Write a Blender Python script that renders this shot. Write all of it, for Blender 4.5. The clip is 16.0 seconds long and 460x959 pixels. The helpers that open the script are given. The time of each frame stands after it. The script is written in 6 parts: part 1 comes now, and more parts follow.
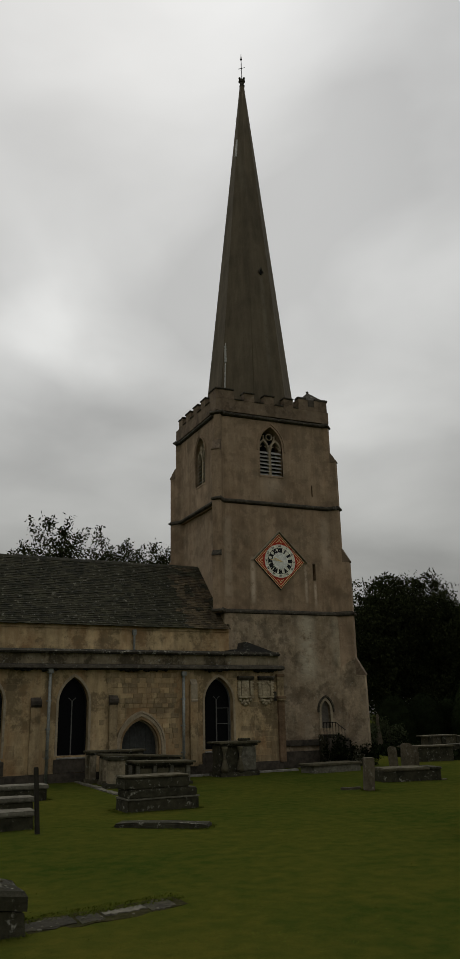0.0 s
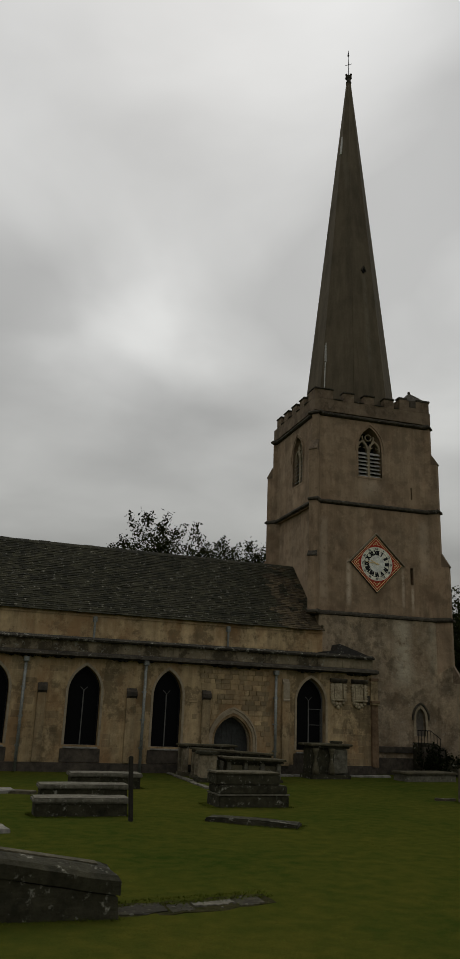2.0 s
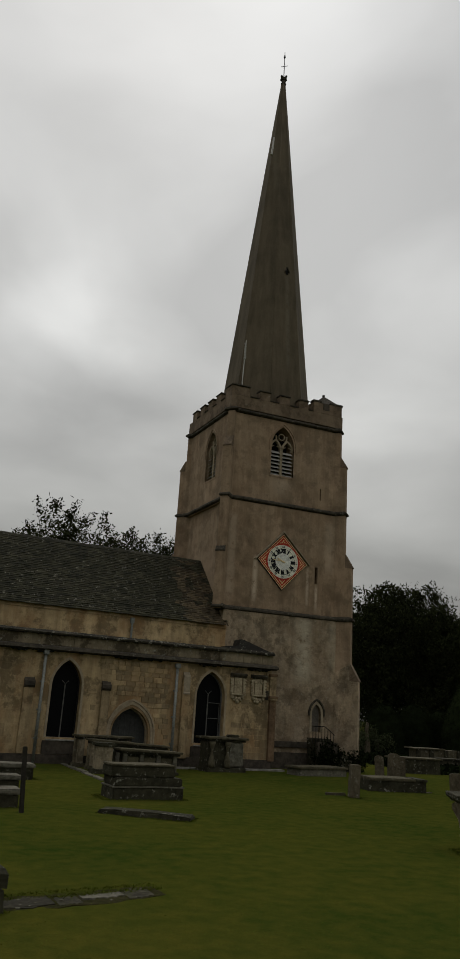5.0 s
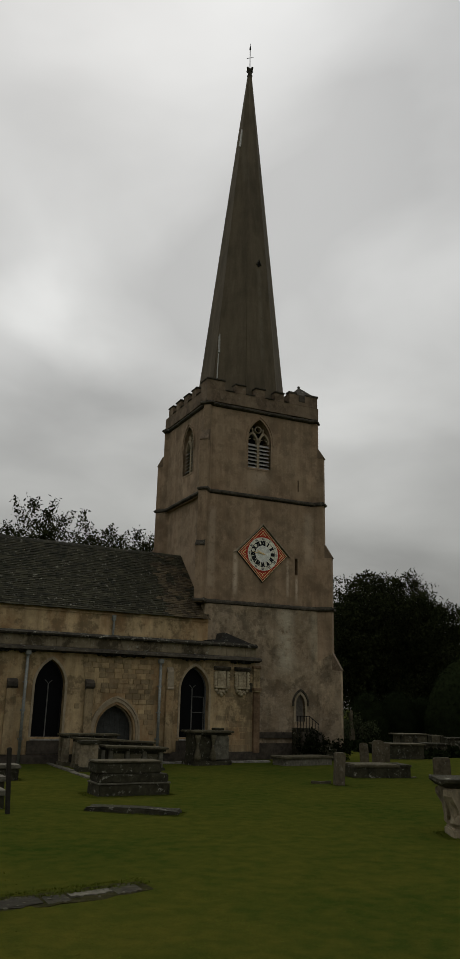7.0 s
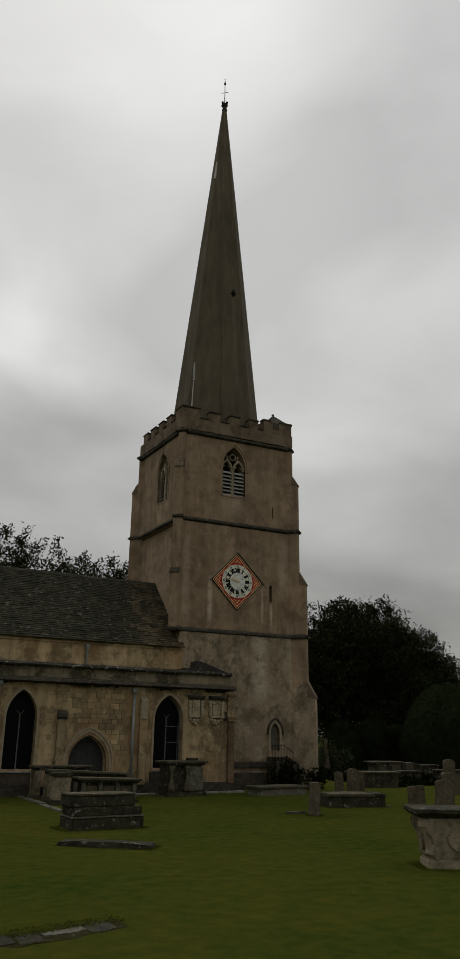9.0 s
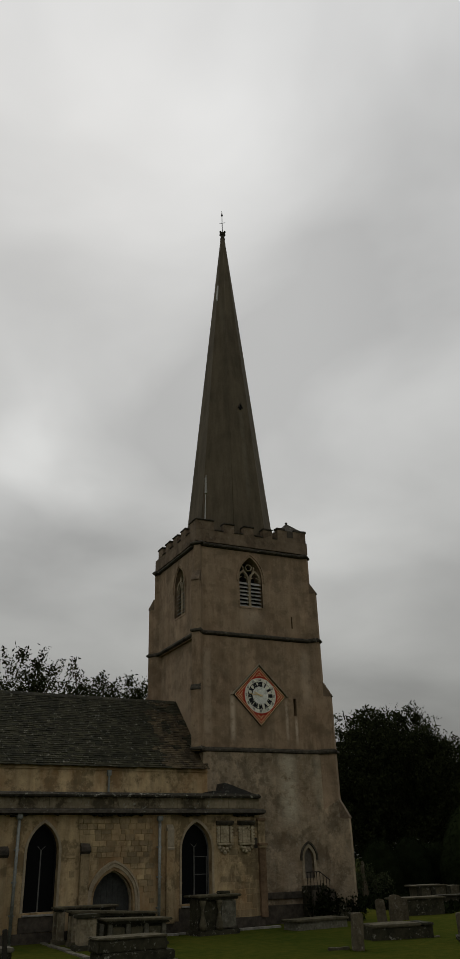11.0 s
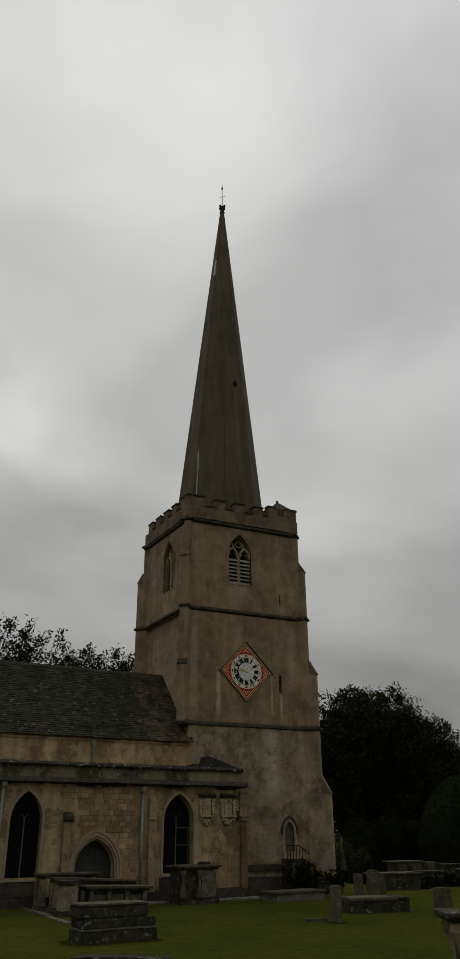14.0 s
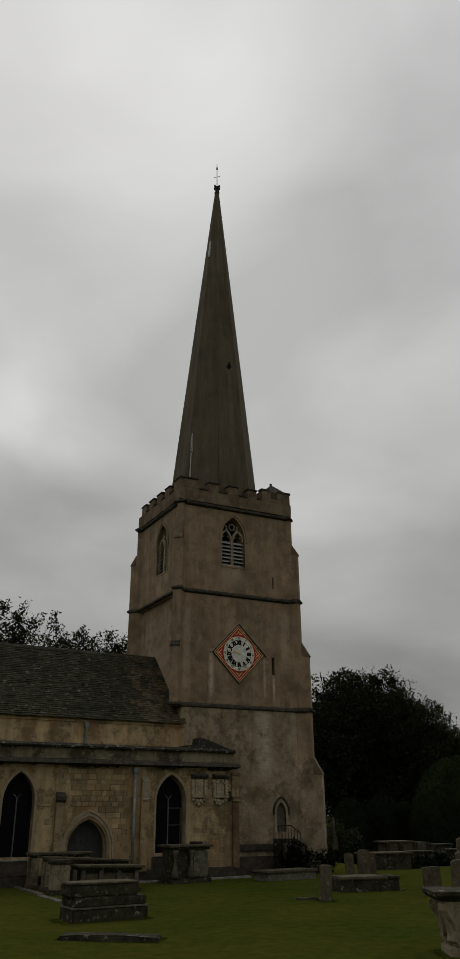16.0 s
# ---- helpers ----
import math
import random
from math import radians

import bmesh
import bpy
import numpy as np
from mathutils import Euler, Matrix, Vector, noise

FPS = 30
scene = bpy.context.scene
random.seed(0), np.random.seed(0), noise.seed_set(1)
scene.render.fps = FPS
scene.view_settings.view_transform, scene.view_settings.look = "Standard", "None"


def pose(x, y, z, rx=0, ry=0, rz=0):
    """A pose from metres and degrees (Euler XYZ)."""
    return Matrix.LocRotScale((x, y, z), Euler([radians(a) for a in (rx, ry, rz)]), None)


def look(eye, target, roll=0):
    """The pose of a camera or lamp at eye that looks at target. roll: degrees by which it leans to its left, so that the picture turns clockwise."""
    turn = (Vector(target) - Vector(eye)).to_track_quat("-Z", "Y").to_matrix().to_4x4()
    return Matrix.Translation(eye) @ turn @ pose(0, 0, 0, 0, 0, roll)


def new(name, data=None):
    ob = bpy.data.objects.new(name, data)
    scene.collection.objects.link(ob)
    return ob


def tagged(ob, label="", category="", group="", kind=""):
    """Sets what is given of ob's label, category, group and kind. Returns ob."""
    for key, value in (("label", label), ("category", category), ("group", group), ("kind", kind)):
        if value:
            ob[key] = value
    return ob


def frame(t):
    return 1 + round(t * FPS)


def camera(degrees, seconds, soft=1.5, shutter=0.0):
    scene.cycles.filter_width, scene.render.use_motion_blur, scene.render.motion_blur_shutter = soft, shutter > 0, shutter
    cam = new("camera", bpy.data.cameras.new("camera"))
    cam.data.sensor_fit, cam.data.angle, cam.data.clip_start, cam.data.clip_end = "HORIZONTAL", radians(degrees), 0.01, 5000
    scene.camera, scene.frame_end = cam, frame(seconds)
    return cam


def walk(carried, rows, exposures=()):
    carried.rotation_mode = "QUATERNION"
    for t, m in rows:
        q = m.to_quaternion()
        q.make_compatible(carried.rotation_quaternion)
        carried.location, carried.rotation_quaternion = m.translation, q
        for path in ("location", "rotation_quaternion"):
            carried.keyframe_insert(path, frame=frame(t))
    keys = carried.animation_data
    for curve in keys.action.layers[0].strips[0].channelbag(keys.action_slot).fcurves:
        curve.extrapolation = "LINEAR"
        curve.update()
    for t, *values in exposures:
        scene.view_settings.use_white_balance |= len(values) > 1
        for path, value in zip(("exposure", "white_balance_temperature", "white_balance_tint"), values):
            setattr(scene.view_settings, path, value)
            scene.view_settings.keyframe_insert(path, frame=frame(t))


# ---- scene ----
cam = camera(33.34, 16.0, soft=1.5)
PATH = [
    (0.0, look((-19.24, -37.00, 2.36), (-6.543, -11.299, 11.200), -1.32)),
    (0.5, look((-19.24, -37.01, 2.36), (-6.885, -11.066, 10.979), -1.11)),
    (1.0, look((-19.24, -37.02, 2.37), (-7.386, -10.841, 10.962), -0.17)),
    (1.5, look((-19.26, -37.02, 2.35), (-10.045, -9.753, 10.830), 2.38)),
    (2.0, look((-19.27, -37.02, 2.36), (-10.048, -9.862, 11.140), 2.20)),
    (2.5, look((-19.28, -37.03, 2.36), (-9.088, -10.145, 10.937), 2.69)),
    (3.0, look((-19.27, -37.05, 2.38), (-6.893, -11.041, 10.743), 2.52)),
    (3.5, look((-19.28, -37.02, 2.36), (-7.276, -11.033, 11.335), 3.21)),
    (4.0, look((-19.29, -37.01, 2.37), (-7.366, -10.993, 11.356), 4.10)),
    (4.5, look((-19.27, -37.00, 2.37), (-7.332, -10.951, 11.246), 4.11)),
    (5.0, look((-19.29, -37.02, 2.38), (-6.880, -11.128, 11.062), 3.54)),
    (7.5, look((-19.26, -37.07, 2.38), (-5.997, -11.526, 10.827), 1.18)),
    (8.0, look((-19.25, -37.02, 2.37), (-5.621, -11.668, 10.814), 1.40)),
    (8.5, look((-19.29, -37.10, 2.40), (-5.300, -12.024, 11.091), 1.27)),
    (11.0, look((-19.58, -37.24, 2.50), (-6.772, -13.623, 15.863), -1.81)),
    (11.5, look((-19.55, -37.18, 2.47), (-7.578, -13.285, 16.103), -0.97)),
    (12.0, look((-19.56, -37.15, 2.47), (-7.926, -13.285, 16.436), -0.88)),
    (12.5, look((-19.56, -37.14, 2.45), (-7.617, -13.365, 16.308), -0.58)),
    (13.0, look((-19.56, -37.13, 2.47), (-7.091, -13.594, 16.283), -0.69)),
    (13.5, look((-19.56, -37.12, 2.45), (-7.008, -13.327, 15.723), -0.47)),
    (14.0, look((-19.59, -37.11, 2.45), (-6.311, -13.339, 15.039), -0.37)),
    (14.5, look((-19.56, -37.11, 2.43), (-6.053, -13.170, 14.452), -0.48)),
    (15.0, look((-19.56, -37.12, 2.43), (-5.996, -13.216, 14.464), -0.27)),
    (15.5, look((-19.53, -37.09, 2.41), (-6.005, -13.210, 14.530), -0.42)),
    (16.0, look((-19.44, -37.04, 2.42), (-5.881, -13.132, 14.446), -0.33)),
]
walk(cam, PATH, exposures=[(0.0, 0.0, 6590, 10), (0.8, 0.0, 6590, 10), (1.5, -0.07, 6590, 10), (2.6, -0.06, 6590, 10), (4.2, 0.0, 6590, 10), (8.7, 0.0, 6590, 10), (10.9, -0.16, 6590, 10), (13.0, -0.16, 6590, 10), (14.5, -0.22, 6590, 10), (16.0, -0.22, 6590, 10)])

# ---- world and light: an overcast day ----
world = bpy.data.worlds.new("overcast_sky")
scene.world = world
world.use_nodes = True
wn, wl = world.node_tree.nodes, world.node_tree.links
wn.clear()
SUN_ELEV, SUN_AZ = radians(50), radians(14)
w_out = wn.new("ShaderNodeOutputWorld")
w_bg = wn.new("ShaderNodeBackground")
w_bg.inputs["Strength"].default_value = 0.97
w_sky = wn.new("ShaderNodeTexSky")
w_sky.sky_type = "NISHITA"
w_sky.sun_disc = False
w_sky.sun_elevation, w_sky.sun_rotation = SUN_ELEV, SUN_AZ
w_dim = wn.new("ShaderNodeVectorMath")
w_dim.operation = "SCALE"
w_dim.inputs["Scale"].default_value = 0.07
w_co = wn.new("ShaderNodeTexCoord")
w_sep = wn.new("ShaderNodeSeparateXYZ")
w_up = wn.new("ShaderNodeMath")
w_up.operation = "ADD"
w_up.inputs[1].default_value = 0.32
w_flat = wn.new("ShaderNodeVectorMath")
w_flat.operation = "DIVIDE"
w_map = wn.new("ShaderNodeMapping")
w_map.inputs["Location"].default_value = (8.2, 4.4, 0)
w_n1 = wn.new("ShaderNodeTexNoise")
w_n1.inputs["Scale"].default_value = 2.4
w_n1.inputs["Detail"].default_value = 5
w_n1.inputs["Roughness"].default_value = 0.42
w_n1.inputs["Distortion"].default_value = 0.25
w_ramp = wn.new("ShaderNodeValToRGB")
w_ramp.color_ramp.elements[0].position = 0.34
w_ramp.color_ramp.elements[0].color = (0.600, 0.606, 0.606, 1)
w_ramp.color_ramp.elements[1].position = 0.68
w_ramp.color_ramp.elements[1].color = (0.908, 0.918, 0.918, 1)
w_mix = wn.new("ShaderNodeMix")
w_mix.data_type = "RGBA"
w_mix.inputs[0].default_value = 0.94
wl.new(w_co.outputs["Generated"], w_sep.inputs[0])
wl.new(w_sep.outputs["Z"], w_up.inputs[0])
w_comb = wn.new("ShaderNodeCombineXYZ")
for k in range(3):
    wl.new(w_up.outputs[0], w_comb.inputs[k])
wl.new(w_co.outputs["Generated"], w_flat.inputs[0])
wl.new(w_comb.outputs[0], w_flat.inputs[1])
wl.new(w_flat.outputs[0], w_map.inputs[0])
wl.new(w_map.outputs[0], w_n1.inputs["Vector"])
wl.new(w_n1.outputs["Fac"], w_ramp.inputs[0])
wl.new(w_sky.outputs[0], w_dim.inputs[0])
wl.new(w_dim.outputs[0], w_mix.inputs[6])
wl.new(w_ramp.outputs[0], w_mix.inputs[7])
# the cloud glows towards the hidden sun and dulls away from it
w_dot = wn.new("ShaderNodeVectorMath")
w_dot.operation = "DOT_PRODUCT"
w_dot.inputs[1].default_value = (math.sin(SUN_AZ) * math.cos(SUN_ELEV), math.cos(SUN_AZ) * math.cos(SUN_ELEV), math.sin(SUN_ELEV))
w_pos = wn.new("ShaderNodeMath")
w_pos.operation = "MAXIMUM"
w_pos.inputs[1].default_value = 0.0
w_sq = wn.new("ShaderNodeMath")
w_sq.operation = "POWER"
w_sq.inputs[1].default_value = 2.0
w_glow = wn.new("ShaderNodeMath")
w_glow.operation = "MULTIPLY_ADD"
w_glow.inputs[1].default_value, w_glow.inputs[2].default_value = 0.30, 0.70
w_lit = wn.new("ShaderNodeVectorMath")
w_lit.operation = "SCALE"
wl.new(w_co.outputs["Generated"], w_dot.inputs[0])
wl.new(w_dot.outputs["Value"], w_pos.inputs[0])
wl.new(w_pos.outputs[0], w_sq.inputs[0])
wl.new(w_sq.outputs[0], w_glow.inputs[0])
wl.new(w_mix.outputs[2], w_lit.inputs[0])
wl.new(w_glow.outputs[0], w_lit.inputs["Scale"])
# an overcast dome is brightest overhead, duller and warmer at the horizon
w_rise = wn.new("ShaderNodeMath")
w_rise.operation = "MULTIPLY_ADD"
w_rise.inputs[1].default_value, w_rise.inputs[2].default_value = 0.87, 0.418
w_haze = wn.new("ShaderNodeMath")
w_haze.operation = "MULTIPLY_ADD"
w_haze.inputs[1].default_value, w_haze.inputs[2].default_value = 0.90, 0.390
w_tone = wn.new("ShaderNodeCombineXYZ")
w_dome = wn.new("ShaderNodeVectorMath")
w_dome.operation = "MULTIPLY"
wl.new(w_sep.outputs["Z"], w_rise.inputs[0])
wl.new(w_lit.outputs[0], w_dome.inputs[0])
wl.new(w_sep.outputs["Z"], w_haze.inputs[0])
for k in range(3):
    wl.new((w_rise, w_rise, w_haze)[k].outputs[0], w_tone.inputs[k])
wl.new(w_tone.outputs[0], w_dome.inputs[1])
# lighter and darker masses of cloud, with ragged edges
w_rag = wn.new("ShaderNodeTexNoise")
w_rag.inputs["Scale"].default_value = 5.0
w_rag.inputs["Detail"].default_value = 4
w_mid = wn.new("ShaderNodeVectorMath")
w_mid.operation = "MULTIPLY_ADD"
w_mid.inputs[1].default_value, w_mid.inputs[2].default_value = (0.18, 0.18, 0.11), (-0.09, -0.09, -0.055)
w_bent = wn.new("ShaderNodeVectorMath")
w_bent.operation = "ADD"
w_unit = wn.new("ShaderNodeVectorMath")
w_unit.operation = "NORMALIZE"
wl.new(w_co.outputs["Generated"], w_rag.inputs["Vector"])
wl.new(w_rag.outputs["Color"], w_mid.inputs[0])
wl.new(w_co.outputs["Generated"], w_bent.inputs[0])
wl.new(w_mid.outputs[0], w_bent.inputs[1])
wl.new(w_bent.outputs[0], w_unit.inputs[0])
w_sum = None
for way, amount, spread in (((0.185, 0.885, 0.425), 0.44, 5.0), ((0.568, 0.749, 0.341), 0.12, 6.0), ((0.114, 0.781, 0.615), -0.10, 7.0),
                            ((0.26, 0.89, 0.375), -0.11, 5.0), ((0.50, 0.46, 0.73), -0.10, 9.0), ((0.40, 0.80, 0.44), 0.15, 8.0), ((0.134, 0.615, 0.777), -0.10, 8.0), ((0.53, 0.69, 0.49), 0.11, 8.0)):
    w_d = wn.new("ShaderNodeVectorMath")
    w_d.operation = "DOT_PRODUCT"
    w_d.inputs[1].default_value = Vector(way).normalized()
    w_p = wn.new("ShaderNodeMath")
    w_p.operation = "MAXIMUM"
    w_p.inputs[1].default_value = 0.0
    w_k = wn.new("ShaderNodeMath")
    w_k.operation = "POWER"
    w_k.inputs[1].default_value = 2.0 / radians(spread) ** 2
    w_a = wn.new("ShaderNodeMath")
    w_a.operation = "MULTIPLY_ADD"
    w_a.inputs[1].default_value, w_a.inputs[2].default_value = amount, 1.0
    wl.new(w_unit.outputs[0], w_d.inputs[0])
    wl.new(w_d.outputs["Value"], w_p.inputs[0])
    wl.new(w_p.outputs[0], w_k.inputs[0])
    wl.new(w_k.outputs[0], w_a.inputs[0])
    if w_sum:
        wl.new(w_sum.outputs[0], w_a.inputs[2])
    w_sum = w_a
w_cloud = wn.new("ShaderNodeVectorMath")
w_cloud.operation = "SCALE"
wl.new(w_dome.outputs[0], w_cloud.inputs[0])
wl.new(w_sum.outputs[0], w_cloud.inputs["Scale"])
wl.new(w_cloud.outputs[0], w_bg.inputs[0])
wl.new(w_bg.outputs[0], w_out.inputs[0])

sun_data = bpy.data.lights.new("sun", "SUN")
sun_data.energy, sun_data.angle, sun_data.color = 0.4, radians(40), (1.0, 0.97, 0.92)
sun = new("sun", sun_data)
sun.matrix_world = look((10, 40, 49), (0, 0, 0))

# ---- materials ----


def mat(name, base, dark=None, light=None, rough=0.9, grain=22.0, blotch=0.7, relief=0.25, metal=0.0,
        streak=0.0, lichen=0.0, spec=0.2, stain=0.0, pale=0.0, per_piece=0.0, coarse=None, lichen_col=(0.40, 0.385, 0.315), rubble=0.0, runs=(), rust=0.0):
    """A weathered surface: broad blotches, fine grain, optional run-off streaks, lichen specks and a tone per piece."""
    m = bpy.data.materials.new(name)
    m.use_nodes = True
    n, l = m.node_tree.nodes, m.node_tree.links
    b = n["Principled BSDF"]
    b.inputs["Roughness"].default_value = rough
    b.inputs["Metallic"].default_value = metal
    b.inputs["Specular IOR Level"].default_value = spec
    dark = dark or tuple(c * 0.62 for c in base)
    light = light or tuple(min(1, c * 1.28) for c in base)
    co = n.new("ShaderNodeTexCoord")
    geo = n.new("ShaderNodeNewGeometry")
    pos = geo.outputs["Position"]

    def noise_tex(scale, detail=5, roughness=0.6, vec=pos):
        t = n.new("ShaderNodeTexNoise")
        t.inputs["Scale"].default_value = scale
        t.inputs["Detail"].default_value = detail
        t.inputs["Roughness"].default_value = roughness
        l.new(vec, t.inputs["Vector"])
        return t.outputs["Fac"]

    def ramp(fac, a, bb, ca, cb):
        r = n.new("ShaderNodeValToRGB")
        r.color_ramp.elements[0].position, r.color_ramp.elements[0].color = a, (*ca, 1)
        r.color_ramp.elements[1].position, r.color_ramp.elements[1].color = bb, (*cb, 1)
        l.new(fac, r.inputs[0])
        return r.outputs[0]

    def mix(fac, a, bb, mode="MIX"):
        x = n.new("ShaderNodeMix")
        x.data_type, x.blend_type = "RGBA", mode
        if isinstance(fac, float):
            x.inputs[0].default_value = fac
        else:
            l.new(fac, x.inputs[0])
        l.new(a, x.inputs[6])
        l.new(bb, x.inputs[7])
        return x.outputs[2]

    big = noise_tex(blotch, 6, 0.62)
    col = ramp(big, 0.32, 0.70, dark, light)
    mid = noise_tex(coarse or blotch * 4.3, 4, 0.55)
    col = mix(0.42, col, ramp(mid, 0.36, 0.66, dark, light))
    fine = noise_tex(grain, 4, 0.7)
    col = mix(0.5, col, ramp(fine, 0.25, 0.75, (0.62, 0.62, 0.62), (1.25, 1.25, 1.25)), "MULTIPLY")
    if streak:
        mp = n.new("ShaderNodeMapping")
        mp.inputs["Scale"].default_value = (1.6, 1.6, 0.16)
        l.new(pos, mp.inputs[0])
        s = noise_tex(1.5, 5, 0.65, mp.outputs[0])
        col = mix(streak, col, ramp(s, 0.38, 0.62, tuple(c * 0.45 for c in base), tuple(min(1, c * 1.2) for c in base)))
    if stain:
        f = ramp(noise_tex(1.0, 10, 0.72), 0.49, 0.57, (0, 0, 0), (stain, stain, stain))
        x = n.new("ShaderNodeMix")
        x.data_type = "RGBA"
        l.new(f, x.inputs[0])
        l.new(col, x.inputs[6])
        x.inputs[7].default_value = (*(c * 0.27 for c in base), 1)
        col = x.outputs[2]
    if pale:
        mp = n.new("ShaderNodeMapping")
        mp.inputs["Location"].default_value = (7.3, 2.1, 4.4)
        mp.inputs["Scale"].default_value = (1.0, 1.0, 0.5)
        l.new(pos, mp.inputs[0])
        f = ramp(noise_tex(0.75, 9, 0.7, mp.outputs[0]), 0.54, 0.66, (0, 0, 0), (pale, pale, pale))
        x = n.new("ShaderNodeMix")
        x.data_type = "RGBA"
        l.new(f, x.inputs[0])
        l.new(col, x.inputs[6])
        x.inputs[7].default_value = (*(min(1, c * 1.55) for c in base[:2]), min(1, base[2] * 1.62), 1)
        col = x.outputs[2]
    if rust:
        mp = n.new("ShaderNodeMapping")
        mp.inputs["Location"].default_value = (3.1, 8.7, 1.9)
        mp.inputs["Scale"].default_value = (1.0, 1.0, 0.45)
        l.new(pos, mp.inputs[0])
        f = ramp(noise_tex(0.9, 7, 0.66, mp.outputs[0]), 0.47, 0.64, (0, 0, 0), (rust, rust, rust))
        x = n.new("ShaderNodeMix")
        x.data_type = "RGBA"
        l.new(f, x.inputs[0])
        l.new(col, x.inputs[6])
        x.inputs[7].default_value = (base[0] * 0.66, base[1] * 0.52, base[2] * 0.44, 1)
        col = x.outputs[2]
    if runs:
        # pale lime runs on the wall, each with its own width and length
        sep = n.new("ShaderNodeSeparateXYZ")
        l.new(pos, sep.inputs[0])

        def soft(out, a, bb):
            r = n.new("ShaderNodeMapRange")
            r.interpolation_type = "SMOOTHSTEP"
            r.inputs["From Min"].default_value, r.inputs["From Max"].default_value = a, bb
            l.new(out, r.inputs["Value"])
            return r.outputs["Result"]

        def times(p, q):
            k = n.new("ShaderNodeMath")
            k.operation = "MULTIPLY"
            l.new(p, k.inputs[0])
            if isinstance(q, float):
                k.inputs[1].default_value = q
            else:
                l.new(q, k.inputs[1])
            return k.outputs[0]

        ragged = noise_tex(2.6, 6, 0.7)
        for x0, x1, z0, z1, force in runs:
            e = (x1 - x0) * 0.45
            f = times(times(soft(sep.outputs["X"], x0, x0 + e), soft(sep.outputs["X"], x1, x1 - e)), times(soft(sep.outputs["Z"], z0, z0 + 0.9), soft(sep.outputs["Z"], z1, z1 - 0.4)))
            f = times(times(f, soft(ragged, 0.30, 0.52)), force)
            x = n.new("ShaderNodeMix")
            x.data_type = "RGBA"
            l.new(f, x.inputs[0])
            l.new(col, x.inputs[6])
            x.inputs[7].default_value = (base[0] * 1.75, base[1] * 2.0, base[2] * 2.35, 1)
            col = x.outputs[2]
    stones = None
    if rubble:
        mp = n.new("ShaderNodeMapping")
        mp.inputs["Scale"].default_value = (3.4, 3.4, 6.4)
        l.new(pos, mp.inputs[0])
        vo = n.new("ShaderNodeTexVoronoi")
        vo.inputs["Scale"].default_value = 1.0
        l.new(mp.outputs[0], vo.inputs["Vector"])
        sepc = n.new("ShaderNodeSeparateColor")
        l.new(vo.outputs["Color"], sepc.inputs[0])
        a, c = 1 - rubble, 1 + rubble
        col = mix(0.8, col, ramp(sepc.outputs[0], 0.0, 1.0, (a, a, a), (c, c, c)), "MULTIPLY")
        ve = n.new("ShaderNodeTexVoronoi")
        ve.feature = "DISTANCE_TO_EDGE"
        ve.inputs["Scale"].default_value = 1.0
        l.new(mp.outputs[0], ve.inputs["Vector"])
        stones = ramp(ve.outputs["Distance"], 0.0, 0.12, (0, 0, 0), (1, 1, 1))
    if lichen:
        v = noise_tex(5.5, 6, 0.72)
        f = ramp(v, 0.62 - 0.06 * lichen, 0.68, (0, 0, 0), (lichen, lichen, lichen))
        x = n.new("ShaderNodeMix")
        x.data_type = "RGBA"
        l.new(f, x.inputs[0])
        l.new(col, x.inputs[6])
        x.inputs[7].default_value = (*lichen_col, 1)
        col = x.outputs[2]
    if per_piece:
        oi = n.new("ShaderNodeObjectInfo")
        isl = geo.outputs["Random Per Island"]
        add = n.new("ShaderNodeMath")
        add.operation = "ADD"
        l.new(oi.outputs["Random"], add.inputs[0])
        l.new(isl, add.inputs[1])
        fr = n.new("ShaderNodeMath")
        fr.operation = "FRACT"
        l.new(add.outputs[0], fr.inputs[0])
        a, c = 1 - per_piece, 1 + per_piece
        col = mix(1.0, col, ramp(fr.outputs[0], 0.0, 1.0, (a, a, a), (c, c * 0.97, c * 0.92)), "MULTIPLY")
    l.new(col, b.inputs["Base Color"])
    if relief:
        bp = n.new("ShaderNodeBump")
        bp.inputs["Strength"].default_value = relief
        bp.inputs["Distance"].default_value = 0.03
        l.new(fine, bp.inputs["Height"])
        bp2 = n.new("ShaderNodeBump")
        bp2.inputs["Strength"].default_value = relief
        bp2.inputs["Distance"].default_value = 0.06
        l.new(mid, bp2.inputs["Height"])
        l.new(bp.outputs[0], bp2.inputs["Normal"])
        last = bp2
        if stones:
            last = n.new("ShaderNodeBump")
            last.inputs["Strength"].default_value = 0.12
            last.inputs["Distance"].default_value = 0.04
            l.new(stones, last.inputs["Height"])
            l.new(bp2.outputs[0], last.inputs["Normal"])
        l.new(last.outputs[0], b.inputs["Normal"])
    return m


